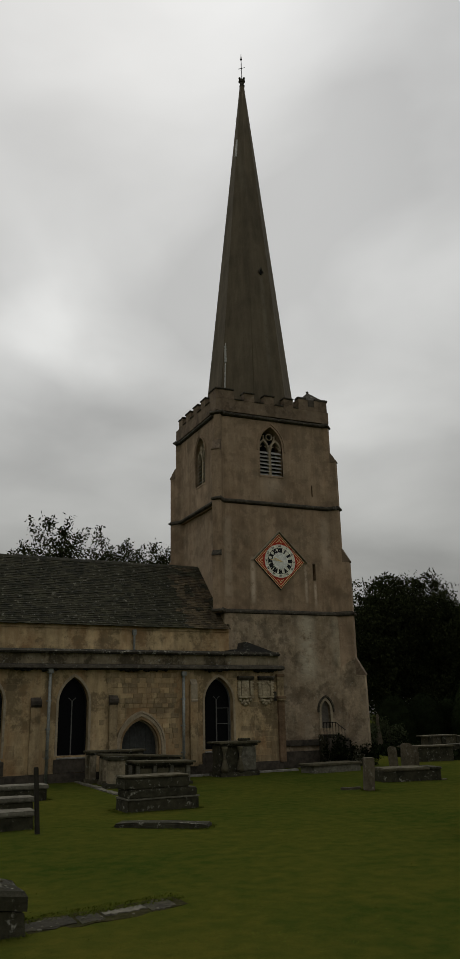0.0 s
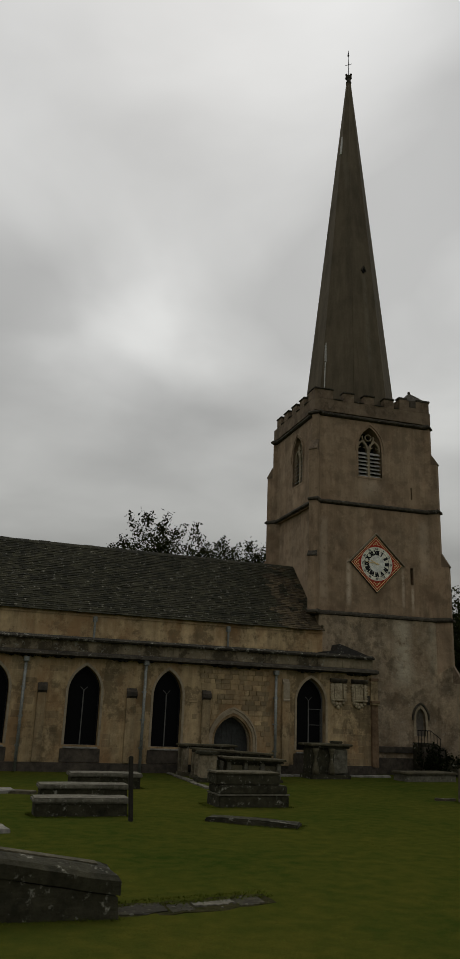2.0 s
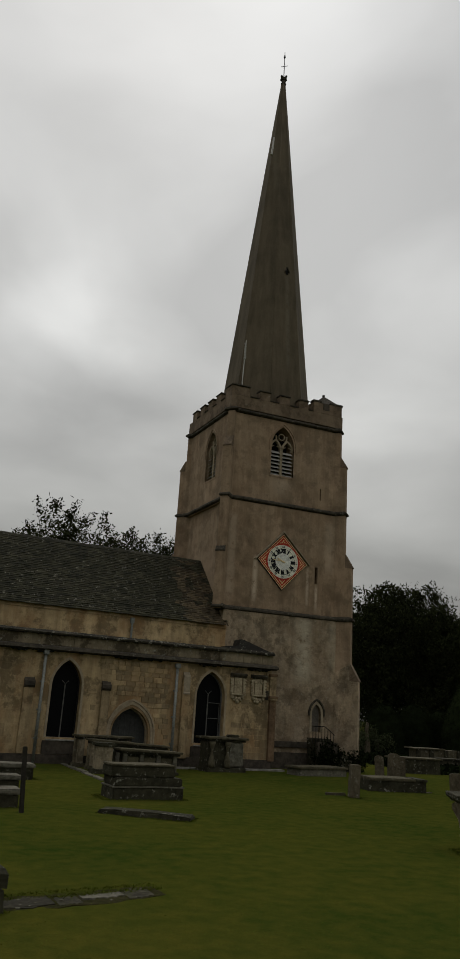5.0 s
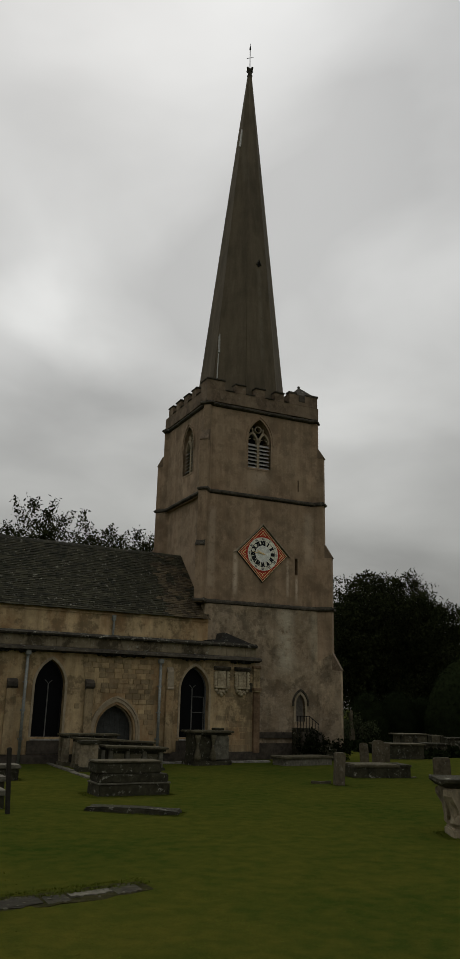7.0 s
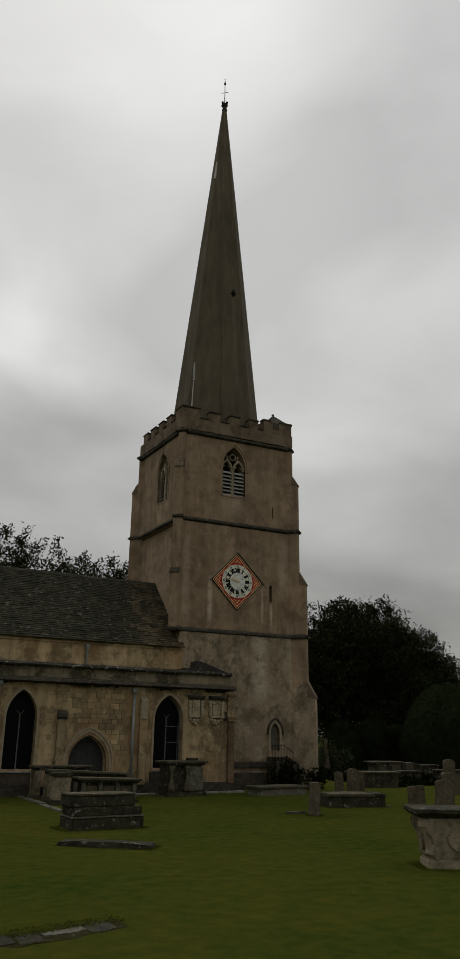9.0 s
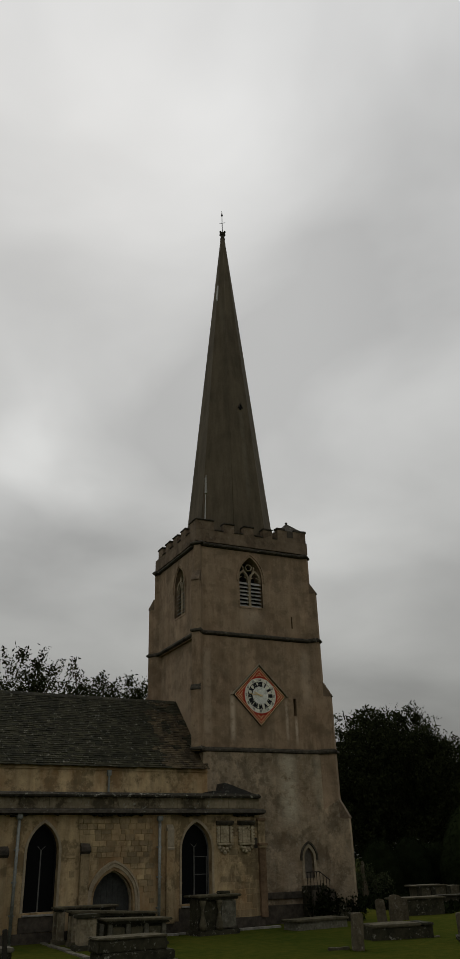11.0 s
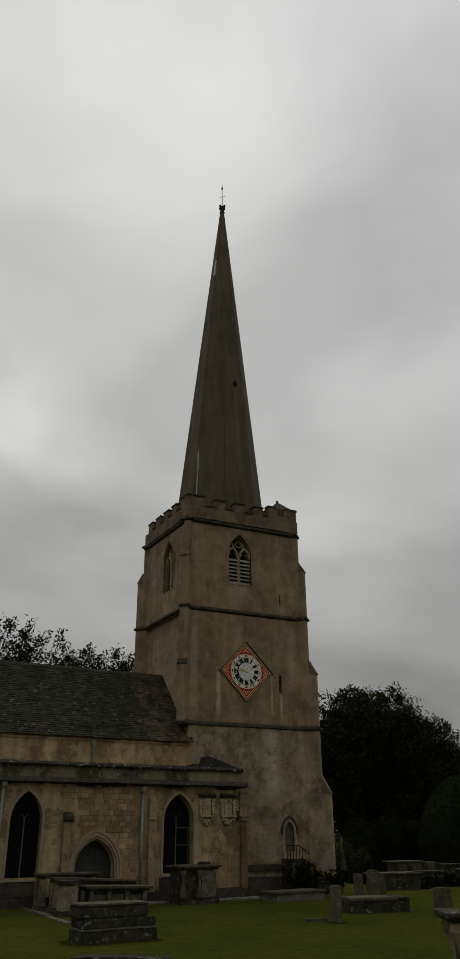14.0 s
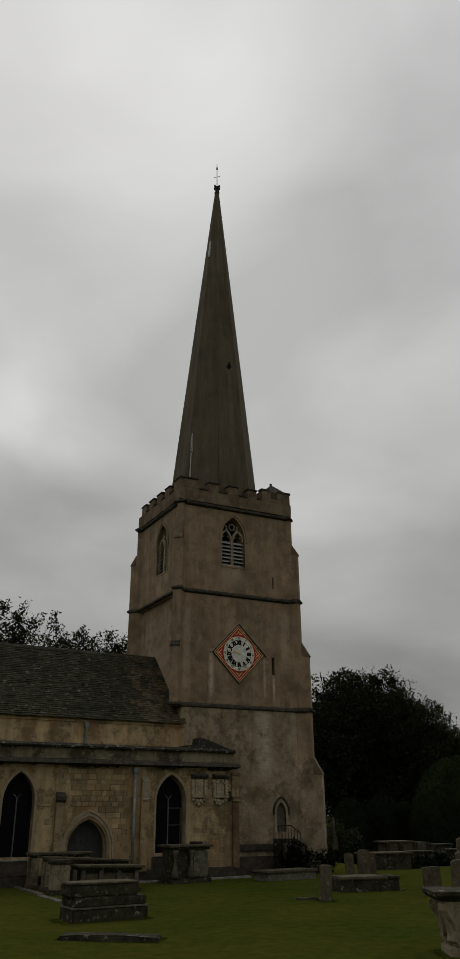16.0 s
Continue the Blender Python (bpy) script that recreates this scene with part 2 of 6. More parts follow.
M_RENDER = mat("tower_render", (0.330, 0.235, 0.148), (0.195, 0.136, 0.083), (0.430, 0.325, 0.218), blotch=0.45, streak=0.34, grain=14, stain=0.34, pale=0.5, rust=0.15,
               runs=((-1.72, -1.32, 7.3, 10.1, 0.75), (1.30, 1.55, 7.3, 9.9, 0.6), (1.82, 2.06, 7.3, 9.0, 0.8), (-3.2, -2.5, 7.3, 12.2, 0.35), (-1.1, 0.7, 12.9, 14.4, 0.35), (2.2, 3.1, 9.0, 12.4, 0.3)))
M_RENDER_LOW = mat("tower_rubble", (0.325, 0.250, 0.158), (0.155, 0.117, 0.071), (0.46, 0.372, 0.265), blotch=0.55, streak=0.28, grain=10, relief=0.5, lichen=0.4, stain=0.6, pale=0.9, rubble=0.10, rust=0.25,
                   runs=((0.5, 2.0, 3.6, 7.3, 0.6), (2.5, 3.3, 4.4, 7.2, 0.3)))
M_BATTLE = mat("battlement_stone", (0.205, 0.148, 0.096), (0.10, 0.072, 0.047), (0.29, 0.22, 0.15), blotch=0.8, streak=0.3, grain=14, stain=0.5, lichen=0.25)
M_COPING = mat("lichened_coping", (0.028, 0.025, 0.017), (0.010, 0.009, 0.006), (0.06, 0.053, 0.037), blotch=1.6, grain=16, relief=0.5, lichen=0.95)
M_SPIRE = mat("spire_stone", (0.116, 0.093, 0.060), (0.074, 0.060, 0.038), (0.150, 0.122, 0.080), blotch=0.22, streak=0.42, grain=9,
              runs=((0.0, 0.42, 20.5, 27.2, 0.22), (-0.6, -0.2, 33.0, 37.5, 0.16)))
# dark weathered stone; on string courses its tone includes the shade beneath them
M_DARKSTONE = mat("dark_weathered_stone", (0.050, 0.043, 0.031), (0.020, 0.018, 0.014), (0.105, 0.09, 0.066), blotch=1.4, grain=16, relief=0.5, lichen=0.5)
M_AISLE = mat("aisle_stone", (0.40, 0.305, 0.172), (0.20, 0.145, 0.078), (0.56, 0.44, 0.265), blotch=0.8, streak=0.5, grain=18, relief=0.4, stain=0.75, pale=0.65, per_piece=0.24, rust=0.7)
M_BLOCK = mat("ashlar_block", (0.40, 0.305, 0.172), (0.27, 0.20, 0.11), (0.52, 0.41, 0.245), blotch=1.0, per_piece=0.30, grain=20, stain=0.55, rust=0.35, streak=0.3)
M_DRESS = mat("dressed_stone", (0.33, 0.27, 0.18), (0.22, 0.175, 0.115), (0.42, 0.36, 0.26), blotch=1.1, grain=20, per_piece=0.08)
M_PARAPET = mat("parapet_stone", (0.21, 0.172, 0.108), (0.07, 0.058, 0.04), (0.35, 0.29, 0.19), blotch=0.9, streak=0.4, lichen=0.75, relief=0.4, stain=0.9, pale=0.7, lichen_col=(0.33, 0.325, 0.26))
M_PLINTH = mat("damp_plinth", (0.045, 0.038, 0.028), (0.028, 0.025, 0.02), (0.11, 0.09, 0.068), blotch=1.2, relief=0.4)
M_SLATE = mat("stone_slate", (0.030, 0.030, 0.017), (0.014, 0.015, 0.008), (0.049, 0.047, 0.028), blotch=0.5, per_piece=0.42, grain=20, lichen=0.6, lichen_col=(0.3, 0.29, 0.25))
M_SLATE_BROWN = mat("brown_stone_slate", (0.078, 0.060, 0.034), (0.036, 0.029, 0.017), (0.13, 0.10, 0.06), blotch=0.9, per_piece=0.42, grain=14, lichen=0.5, lichen_col=(0.3, 0.28, 0.22), stain=0.5)
# moss black that also paints the shadow line under the string course
M_MOSS_SHADOW = mat("black_moss_shadow", (0.016, 0.016, 0.010), rough=1.0, blotch=3, relief=0.6)
M_DAMP = mat("damp_red_stone", (0.20, 0.125, 0.070), (0.10, 0.062, 0.036), (0.31, 0.21, 0.125), blotch=1.2, grain=18, relief=0.4, streak=0.4, stain=0.5)
M_LEAD = mat("sheet_lead", (0.036, 0.034, 0.029), rough=0.6, blotch=1.0, lichen=0.5)
# tomb tones: on chests the dark one holds side shade, the pale one top light
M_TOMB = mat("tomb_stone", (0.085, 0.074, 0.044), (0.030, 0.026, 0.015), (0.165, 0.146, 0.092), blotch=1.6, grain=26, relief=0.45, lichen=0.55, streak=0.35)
M_TOMB_DARK = mat("dark_tomb_stone", (0.031, 0.029, 0.016), (0.011, 0.011, 0.006), (0.074, 0.068, 0.040), blotch=1.7, grain=26, relief=0.5, lichen=0.7, streak=0.3)
M_TOMB_TOP = mat("pale_lichened_stone", (0.120, 0.111, 0.080), (0.06, 0.055, 0.040), (0.205, 0.192, 0.145), blotch=2.0, grain=26, relief=0.4, lichen=0.6)
M_HEAD = mat("headstone_stone", (0.095, 0.077, 0.048), (0.04, 0.032, 0.019), (0.17, 0.143, 0.095), blotch=2.2, grain=28, relief=0.4, lichen=0.5, streak=0.3)
M_LEDGER = mat("sunken_ledger_stone", (0.058, 0.050, 0.030), (0.022, 0.024, 0.010), (0.085, 0.073, 0.046), blotch=2.4, grain=30, relief=0.4, stain=0.7)
M_SOIL = mat("trodden_earth", (0.040, 0.036, 0.016), (0.022, 0.024, 0.009), (0.062, 0.054, 0.028), blotch=2.8, grain=40, relief=0.6, rough=1.0, spec=0.0)
M_BALE = mat("pale_tomb_stone", (0.33, 0.272, 0.175), (0.09, 0.07, 0.042), (0.46, 0.39, 0.265), blotch=2.2, grain=28, relief=0.5, lichen=0.5, streak=0.35, stain=0.75)
M_MONUMENT = mat("monument_stone", (0.42, 0.35, 0.225), (0.2, 0.158, 0.095), (0.56, 0.48, 0.325), blotch=3.0, grain=30)
M_WOOD = mat("dark_oak", (0.032, 0.028, 0.020), blotch=2.0, grain=40, rough=0.75)
M_DOORBOARD = mat("slate_grey_door", (0.050, 0.052, 0.048), blotch=2.0, grain=40, rough=0.7)
M_DOOR = mat("grey_oak_door", (0.13, 0.115, 0.095), blotch=2.0, grain=40, rough=0.8)
M_LOUVRE = mat("louvre_board", (0.40, 0.39, 0.36), blotch=2.5, grain=30, rough=0.8)
M_VOID = mat("unlit_interior", (0.012, 0.012, 0.012), rough=1.0, relief=0)
M_PIPE = mat("weathered_pipe", (0.25, 0.26, 0.235), rough=0.6, metal=0.3, blotch=3, relief=0.1)
M_IRON = mat("black_iron", (0.022, 0.021, 0.02), rough=0.55, metal=0.7, relief=0.1)
M_WHITE = mat("old_white_paint", (0.55, 0.54, 0.50), rough=0.6, blotch=4, relief=0.1)
M_BAR = mat("window_bar", (0.13, 0.13, 0.12), rough=0.7, blotch=4, relief=0.1)
M_RED = mat("red_paint", (0.46, 0.042, 0.020), rough=0.45, blotch=5, relief=0.05)
M_BLACK = mat("black_paint", (0.012, 0.012, 0.013), rough=0.45, relief=0.0)
M_GOLD = mat("gilding", (0.80, 0.60, 0.30), rough=0.45, metal=0.15, blotch=6, relief=0.05)
M_DIAL = mat("cream_dial_paint", (0.84, 0.79, 0.66), rough=0.5, blotch=5, relief=0.05)
M_DISC = mat("pale_green_dial_paint", (0.78, 0.80, 0.72), rough=0.5, blotch=5, relief=0.05)
M_BARK = mat("bark", (0.045, 0.036, 0.026), rough=0.95, blotch=3, relief=0.6)
M_SLAB = mat("path_slab", (0.22, 0.205, 0.17), (0.10, 0.095, 0.075), (0.36, 0.34, 0.30), blotch=1.8, lichen=0.5, grain=24)


def leaf_mat(name, base, vary=0.35):
    m = mat(name, base, tuple(c * 0.55 for c in base), tuple(c * 1.5 for c in base), rough=0.7, blotch=0.5, grain=4, relief=0, per_piece=vary, spec=0.0)
    m.node_tree.nodes["Principled BSDF"].inputs["Transmission Weight"].default_value = 0.0
    return m


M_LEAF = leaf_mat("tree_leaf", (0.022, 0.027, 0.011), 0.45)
# yew colour lowered to hold the shade of the crowns overhead
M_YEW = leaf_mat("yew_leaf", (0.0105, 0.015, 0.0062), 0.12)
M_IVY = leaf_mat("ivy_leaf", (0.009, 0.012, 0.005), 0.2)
M_SHRUB = leaf_mat("shrub_leaf", (0.045, 0.055, 0.028))
M_BLADE = leaf_mat("grass_blade", (0.062, 0.078, 0.011), 0.15)
M_GRASS = mat("lawn", (0.047, 0.062, 0.0096), (0.029, 0.048, 0.0080), (0.079, 0.0755, 0.0130), blotch=0.20, coarse=3.2, grain=45, relief=0.6, rough=1.0, spec=0.0)

M_GLASS = bpy.data.materials.new("leaded_glass")
M_GLASS.use_nodes = True
g = M_GLASS.node_tree.nodes["Principled BSDF"]
g.inputs["Base Color"].default_value = (0.004, 0.0045, 0.005, 1)
g.inputs["Roughness"].default_value = 0.4
g.inputs["Specular IOR Level"].default_value = 0.06

# ---- mesh helpers ----


def part(name, bm, material, parent=None, label="", smooth=False):
    me = bpy.data.meshes.new(name)
    bmesh.ops.recalc_face_normals(bm, faces=bm.faces[:])
    bm.to_mesh(me)
    bm.free()
    for p in me.polygons:
        p.use_smooth = smooth
    me.materials.append(material)
    ob = new(name, me)
    ob.parent = parent
    if label:
        ob["label"] = label
    return ob


def thing(name, label, category, group="", kind="", at=(0, 0, 0), turn=0.0):
    ob = new(name)
    ob.matrix_basis = pose(*at, 0, 0, turn)
    return tagged(ob, label, category, group, kind)


def box(bm, x0, x1, y0, y1, z0, z1, bevel=0.0, taper=0.0):
    r = bmesh.ops.create_cube(bm, size=1.0)
    vs = r["verts"]
    for v in vs:
        k = 1 - taper if v.co.z > 0 else 1
        v.co = Vector(((x0 + x1) / 2 + v.co.x * (x1 - x0) * k, (y0 + y1) / 2 + v.co.y * (y1 - y0) * k, (z0 + z1) / 2 + v.co.z * (z1 - z0)))
    if bevel:
        es = list({e for v in vs for e in v.link_edges})
        bmesh.ops.bevel(bm, geom=es, offset=bevel, segments=2, affect="EDGES")
    return bm


def boxes(*args, bevel=0.0):
    bm = bmesh.new()
    for a in args:
        box(bm, *a, bevel=bevel)
    return bm


def prism(bm, pts, lo, hi, put=lambda u, v, w: (u, w, v)):
    """A closed outline (u, v) carried from depth lo to hi; put maps (u, v, depth) to the world."""
    a = [bm.verts.new(put(u, v, lo)) for u, v in pts]
    b = [bm.verts.new(put(u, v, hi)) for u, v in pts]
    n = len(pts)
    bm.faces.new(a)
    bm.faces.new(b[::-1])
    for i in range(n):
        bm.faces.new((a[i], b[i], b[(i + 1) % n], a[(i + 1) % n]))
    return bm


def arch(cx, w, z0, zs, zt, n=8, grow=0.0):
    """Outline of a pointed-arch opening: width w, foot z0, springing zs, apex zt."""
    w, zt, h = w + 2 * grow, zt + grow * 1.3, 0
    half, rise = w / 2, zt - zs
    r = (half * half + rise * rise) / (2 * half)
    pts = [(cx - half, z0)]
    a1 = math.asin(min(1, rise / r))
    if half - r > half:
        a1 = math.pi - a1
    for i in range(n + 1):
        a = a1 * i / n
        pts.append((cx - half + r - r * math.cos(a), zs + r * math.sin(a)))
    pts += [(2 * cx - x, z) for x, z in pts[-2::-1]]
    return pts


def pierced(u0, u1, z0, z1, holes, lo, hi, put=lambda u, v, w: (u, w, v)):
    """A wall with openings cut through it."""
    bm = bmesh.new()
    edges = []
    for loop in [[(u0, z0), (u1, z0), (u1, z1), (u0, z1)]] + holes:
        vs = [bm.verts.new((u, 0, v)) for u, v in loop]
        edges += [bm.edges.new((vs[i], vs[(i + 1) % len(vs)])) for i in range(len(vs))]
    bmesh.ops.triangle_fill(bm, use_beauty=True, edges=edges)
    r = bmesh.ops.extrude_face_region(bm, geom=bm.faces[:])
    back = {v for v in r["geom"] if isinstance(v, bmesh.types.BMVert)}
    for v in bm.verts:
        v.co = Vector(put(v.co.x, v.co.z, hi if v in back else lo))
    return bm


def band(outer, inner, lo, hi, put=lambda u, v, w: (u, w, v), closed=False):
    """A moulding between two outlines with the same count of points."""
    bm = bmesh.new()
    rows = [[bm.verts.new(put(u, v, d)) for u, v in o] for o, d in ((outer, lo), (outer, hi), (inner, hi), (inner, lo))]
    n = len(outer)
    for i in range(n if closed else n - 1):
        j = (i + 1) % n
        for a in range(4):
            b = (a + 1) % 4
            bm.faces.new((rows[a][i], rows[a][j], rows[b][j], rows[b][i]))
    if not closed:
        bm.faces.new([r[0] for r in rows])
        bm.faces.new([r[-1] for r in rows])
    return bm


def tube(bm, p, q, r0, r1=None, seg=8):
    p, q = Vector(p), Vector(q)
    r1 = r0 if r1 is None else r1
    d = q - p
    m = Matrix.Translation((p + q) / 2) @ d.to_track_quat("Z", "Y").to_matrix().to_4x4()
    bmesh.ops.create_cone(bm, cap_ends=True, segments=seg, radius1=r0, radius2=r1, depth=d.length, matrix=m)
    return bm


def lathe(bm, profile, seg=14):
    """A turned form: (radius, height) pairs swept round the upright axis."""
    rows = [[bm.verts.new((r * math.cos(2 * math.pi * i / seg), r * math.sin(2 * math.pi * i / seg), z)) for i in range(seg)] for r, z in profile]
    for a, b in zip(rows, rows[1:]):
        for i in range(seg):
            bm.faces.new((a[i], a[(i + 1) % seg], b[(i + 1) % seg], b[i]))
    bm.faces.new(rows[0][::-1])
    bm.faces.new(rows[-1])
    return bm


def roughen(bm, amount, scale=1.5, cuts=0):
    """Uneven, worn edges."""
    if cuts:
        bmesh.ops.subdivide_edges(bm, edges=bm.edges[:], cuts=cuts, use_grid_fill=True)
    for v in bm.verts:
        v.co += noise.noise_vector(v.co * scale) * amount
    return bm


# ---- ground ----
bm = bmesh.new()
for x0, x1, y0, y1, nx, ny in ((-60, 60, -60, 60, 120, 120),):
    bmesh.ops.create_grid(bm, x_segments=nx, y_segments=ny, size=60)
for v in bm.verts:
    inner = min(1, max(0, (55 - max(abs(v.co.x), abs(v.co.y))) / 10))
    near_church = min(1, max(0, (-7.0 - v.co.y) / 3))
    v.co.z = inner * near_church * (0.035 * noise.noise(v.co * 0.35) + 0.012 * noise.noise(v.co * 1.3)) - 0.01
edge = [e for e in bm.edges if e.is_boundary]
r = bmesh.ops.extrude_edge_only(bm, edges=edge)
for v in r["geom"]:
    if isinstance(v, bmesh.types.BMVert):
        v.co.x, v.co.y = v.co.x * 40, v.co.y * 40


def ground_z(x, y):
    p = Vector((x, y, 0))
    return 0.035 * noise.noise(p * 0.35) + 0.012 * noise.noise(p * 1.3) - 0.01


ground = part("ground", bm, M_GRASS, smooth=True)
tagged(ground, "mown green churchyard lawn with worn yellowish patches", "lawn", kind="structure")

# ---- the church: aisle and nave ----
AY = -4.6                    # outer face of the aisle wall
AX0, AX1 = -30.0, -0.95      # its ends
WINDOWS = [(-24.9, 1.25), (-21.35, 1.25), (-17.76, 1.3), (-14.12, 1.32), (-10.63, 1.25), (-4.04, 1.40)]
SILL, SPRING, APEX = 0.99, 3.02, 4.07
DOOR_X = -7.71

nave = thing("church_nave", "ochre stone church nave and aisle with a mossy stone-slate roof", "church")
holes = [arch(cx, w, SILL, SPRING, APEX) for cx, w in WINDOWS] + [arch(DOOR_X, 1.68, 0.05, 1.24, 2.33)]
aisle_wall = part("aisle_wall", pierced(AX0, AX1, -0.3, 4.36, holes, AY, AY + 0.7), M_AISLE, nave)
part("end_wall", boxes((AX1 - 0.6, AX1 - 0.003, AY + 0.7, -3.4, -0.3, 4.36)), M_AISLE, nave)
part("end_wall", boxes((AX0 + 0.003, AX0 + 0.6, AY + 0.7, 2.8, -0.3, 6.2)), M_AISLE, nave)
part("back_wall", boxes((AX0, -3.35, 2.8, 3.2, -0.3, 6.2)), M_AISLE, nave)
part("aisle_plinth", roughen(boxes((AX0, -8.92, AY - 0.09, AY + 0.02, -0.3, 0.34), (-6.5, AX1 + 0.09, AY - 0.09, AY + 0.02, -0.3, 0.40)), 0.012), M_PLINTH, nave, "damp black-stained stone plinth")

# parapet of the aisle
prof = [(AY - 0.03, 4.36), (AY - 0.32, 4.42), (AY - 0.28, 4.53), (AY - 0.05, 4.60), (AY + 0.3, 4.60), (AY + 0.3, 4.36)]
bm = prism(bmesh.new(), prof, AX0, AX1 + 0.20, lambda u, v, w: (w, u, v))
bmesh.ops.bisect_plane(bm, geom=bm.verts[:] + bm.edges[:] + bm.faces[:], plane_co=(-8, 0, 0), plane_no=(1, 0, 0))
part("string_course", bm, M_DARKSTONE, nave, "dark moulded string course, underside shade in its colour")
x = AX0
rng = random.Random(4)
while x < AX1:
    w = min(rng.uniform(0.9, 1.5), AX1 + 0.04 - x)
    if w < 0.2:
        break
    part("parapet_stone", roughen(boxes((x + 0.004, x + w - 0.004, AY - 0.05 - rng.uniform(0, 0.012), AY + 0.3, 4.6, 5.03), bevel=0.012), 0.006), M_PARAPET, nave)
    part("coping_stone", roughen(prism(bmesh.new(), [(AY - 0.20, 5.03), (AY - 0.22, 5.10), (AY - 0.05, 5.20), (AY + 0.36, 5.24), (AY + 0.36, 5.03)], x + 0.004, x + w - 0.004, lambda u, v, d: (d, u, v)), 0.028, 2.5), M_COPING, nave, "lichen-spotted coping stone")
    x += w

# lead roof of the aisle, with a raised end against the tower
part("aisle_roof", prism(bmesh.new(), [(AY + 0.3, 4.9), (AY + 0.3, 5.06), (-3.45, 5.34), (-3.45, 4.9)], AX0, -3.2, lambda u, v, w: (w, u, v)), M_LEAD, nave)
part("aisle_roof_end", prism(bmesh.new(), [(-3.2, 4.95), (-3.2, 5.33), (-2.56, 5.38), (-2.46, 5.70), (-2.38, 5.70), (-1.6, 5.46), (-0.85, 5.22), (-0.85, 4.95)], AY + 0.36, -3.40), M_LEAD, nave, "dark sloping lead roof end")

# clerestory
part("clerestory_wall", boxes((AX0, -2.98, -3.55, -3.47, 4.2, 6.35), (AX0, -3.16, -3.47, -2.9, 4.2, 6.35)), M_AISLE, nave)
part("eave_course", roughen(boxes((AX0, -2.96, -3.60, -3.53, 6.18, 6.26)), 0.01), M_AISLE, nave)
for px in (-20.0, -13.79, -7.72):
    bm = tube(bmesh.new(), (px, -3.62, 5.25), (px, -3.62, 6.2), 0.05)
    box(bm, px - 0.09, px + 0.09, -3.68, -3.5, 5.95, 6.2, bevel=0.02)
    part("short_drainpipe", bm, M_PIPE, nave)

# nave roof: boarding below, overlapping courses of slates on it
EAVE, RIDGE = Vector((0, -3.70, 6.30)), Vector((0, -0.25, 9.89))
slope = RIDGE - EAVE
bm = prism(bmesh.new(), [(-3.49, 6.44), (-0.25, 9.81), (3.00, 6.44), (3.00, 6.24), (-0.25, 9.6), (-3.49, 6.30)], AX0, -3.06, lambda u, v, w: (w, u, v))
roof = part("roof", bm, M_SLATE, nave, "steep mossy stone-slate roof")


def brown_zone(x, s):
    """The later brown slates by the tower, with ragged tongues of dark moss between."""
    edge = -5.0 + 0.75 * noise.noise(Vector((s * 1.1, 4.2, 0))) + 0.35 * noise.noise(Vector((x * 3, s * 3, 1)))
    return x > edge and noise.noise(Vector((x * 1.6 + 0.5 * s, s * 1.3, 7.7))) < 0.16


def slates(name, x0, x1, flip, material=M_SLATE, brown=None, courses=99):
    rng = random.Random(7)
    verts, faces = [], []
    up = slope.normalized()
    out = Vector((0, -up.z, up.y))
    rows, length = 38, slope.length
    for r in range(min(rows, courses)):
        s0 = length * r / rows
        course = length / rows
        x = x0 - rng.uniform(0, 0.4)
        while x < x1:
            w = rng.uniform(0.14, 0.30) * (1.15 - 0.3 * r / rows)
            a, b = max(x, x0) + 0.003, min(x + w, x1) - 0.003
            x += w
            if b - a < 0.06:
                continue
            lift, slip, thick = rng.uniform(0.026, 0.042), rng.uniform(-0.02, 0.014), rng.uniform(0.016, 0.028)
            ring = []
            for px in (a, b):
                for s, o in ((s0 + slip, lift), (s0 + slip, lift + thick), (s0 + course * 1.25, 0.012 + thick), (s0 + course * 1.25, 0.0)):
                    p = EAVE + up * s + out * (o + rng.uniform(-0.004, 0.004))
                    ring.append((px + rng.uniform(-0.006, 0.006), -0.5 - p.y if flip else p.y, p.z))
            if brown is not None and brown_zone((a + b) / 2, s0) != brown:
                continue
            k = len(verts)
            verts += ring
            faces += [(k, k + 1, k + 2, k + 3), (k + 4, k + 7, k + 6, k + 5), (k, k + 4, k + 5, k + 1), (k + 1, k + 5, k + 6, k + 2)]
    me = bpy.data.meshes.new(name)
    me.from_pydata(verts, [], faces)
    me.materials.append(material)
    ob = new(name, me)
    ob.parent = roof
    return tagged(ob, "weathered overlapping stone slates", kind="stuff")


slates("slate_covering", AX0, -3.06, False, M_SLATE, False)
slates("brown_slate_covering", AX0, -3.06, False, M_SLATE_BROWN, True)
slates("brown_slate_foot", -3.06, -2.92, False, M_SLATE_BROWN, True, 3)
slates("far_slate_covering", AX0, -3.06, True)
bm = bmesh.new()
x = AX0
rng = random.Random(9)
while x < -3.1:
    w = rng.uniform(0.45, 0.6)
    prism(bm, [(-0.45, 9.77), (-0.25, 9.945 + rng.uniform(-0.014, 0.014)), (-0.05, 9.77), (-0.25, 9.84)], x, min(x + w - 0.012, -3.07), lambda u, v, d: (d, u, v))
    x += w
part("ridge_tiles", bm, M_SLATE, roof)


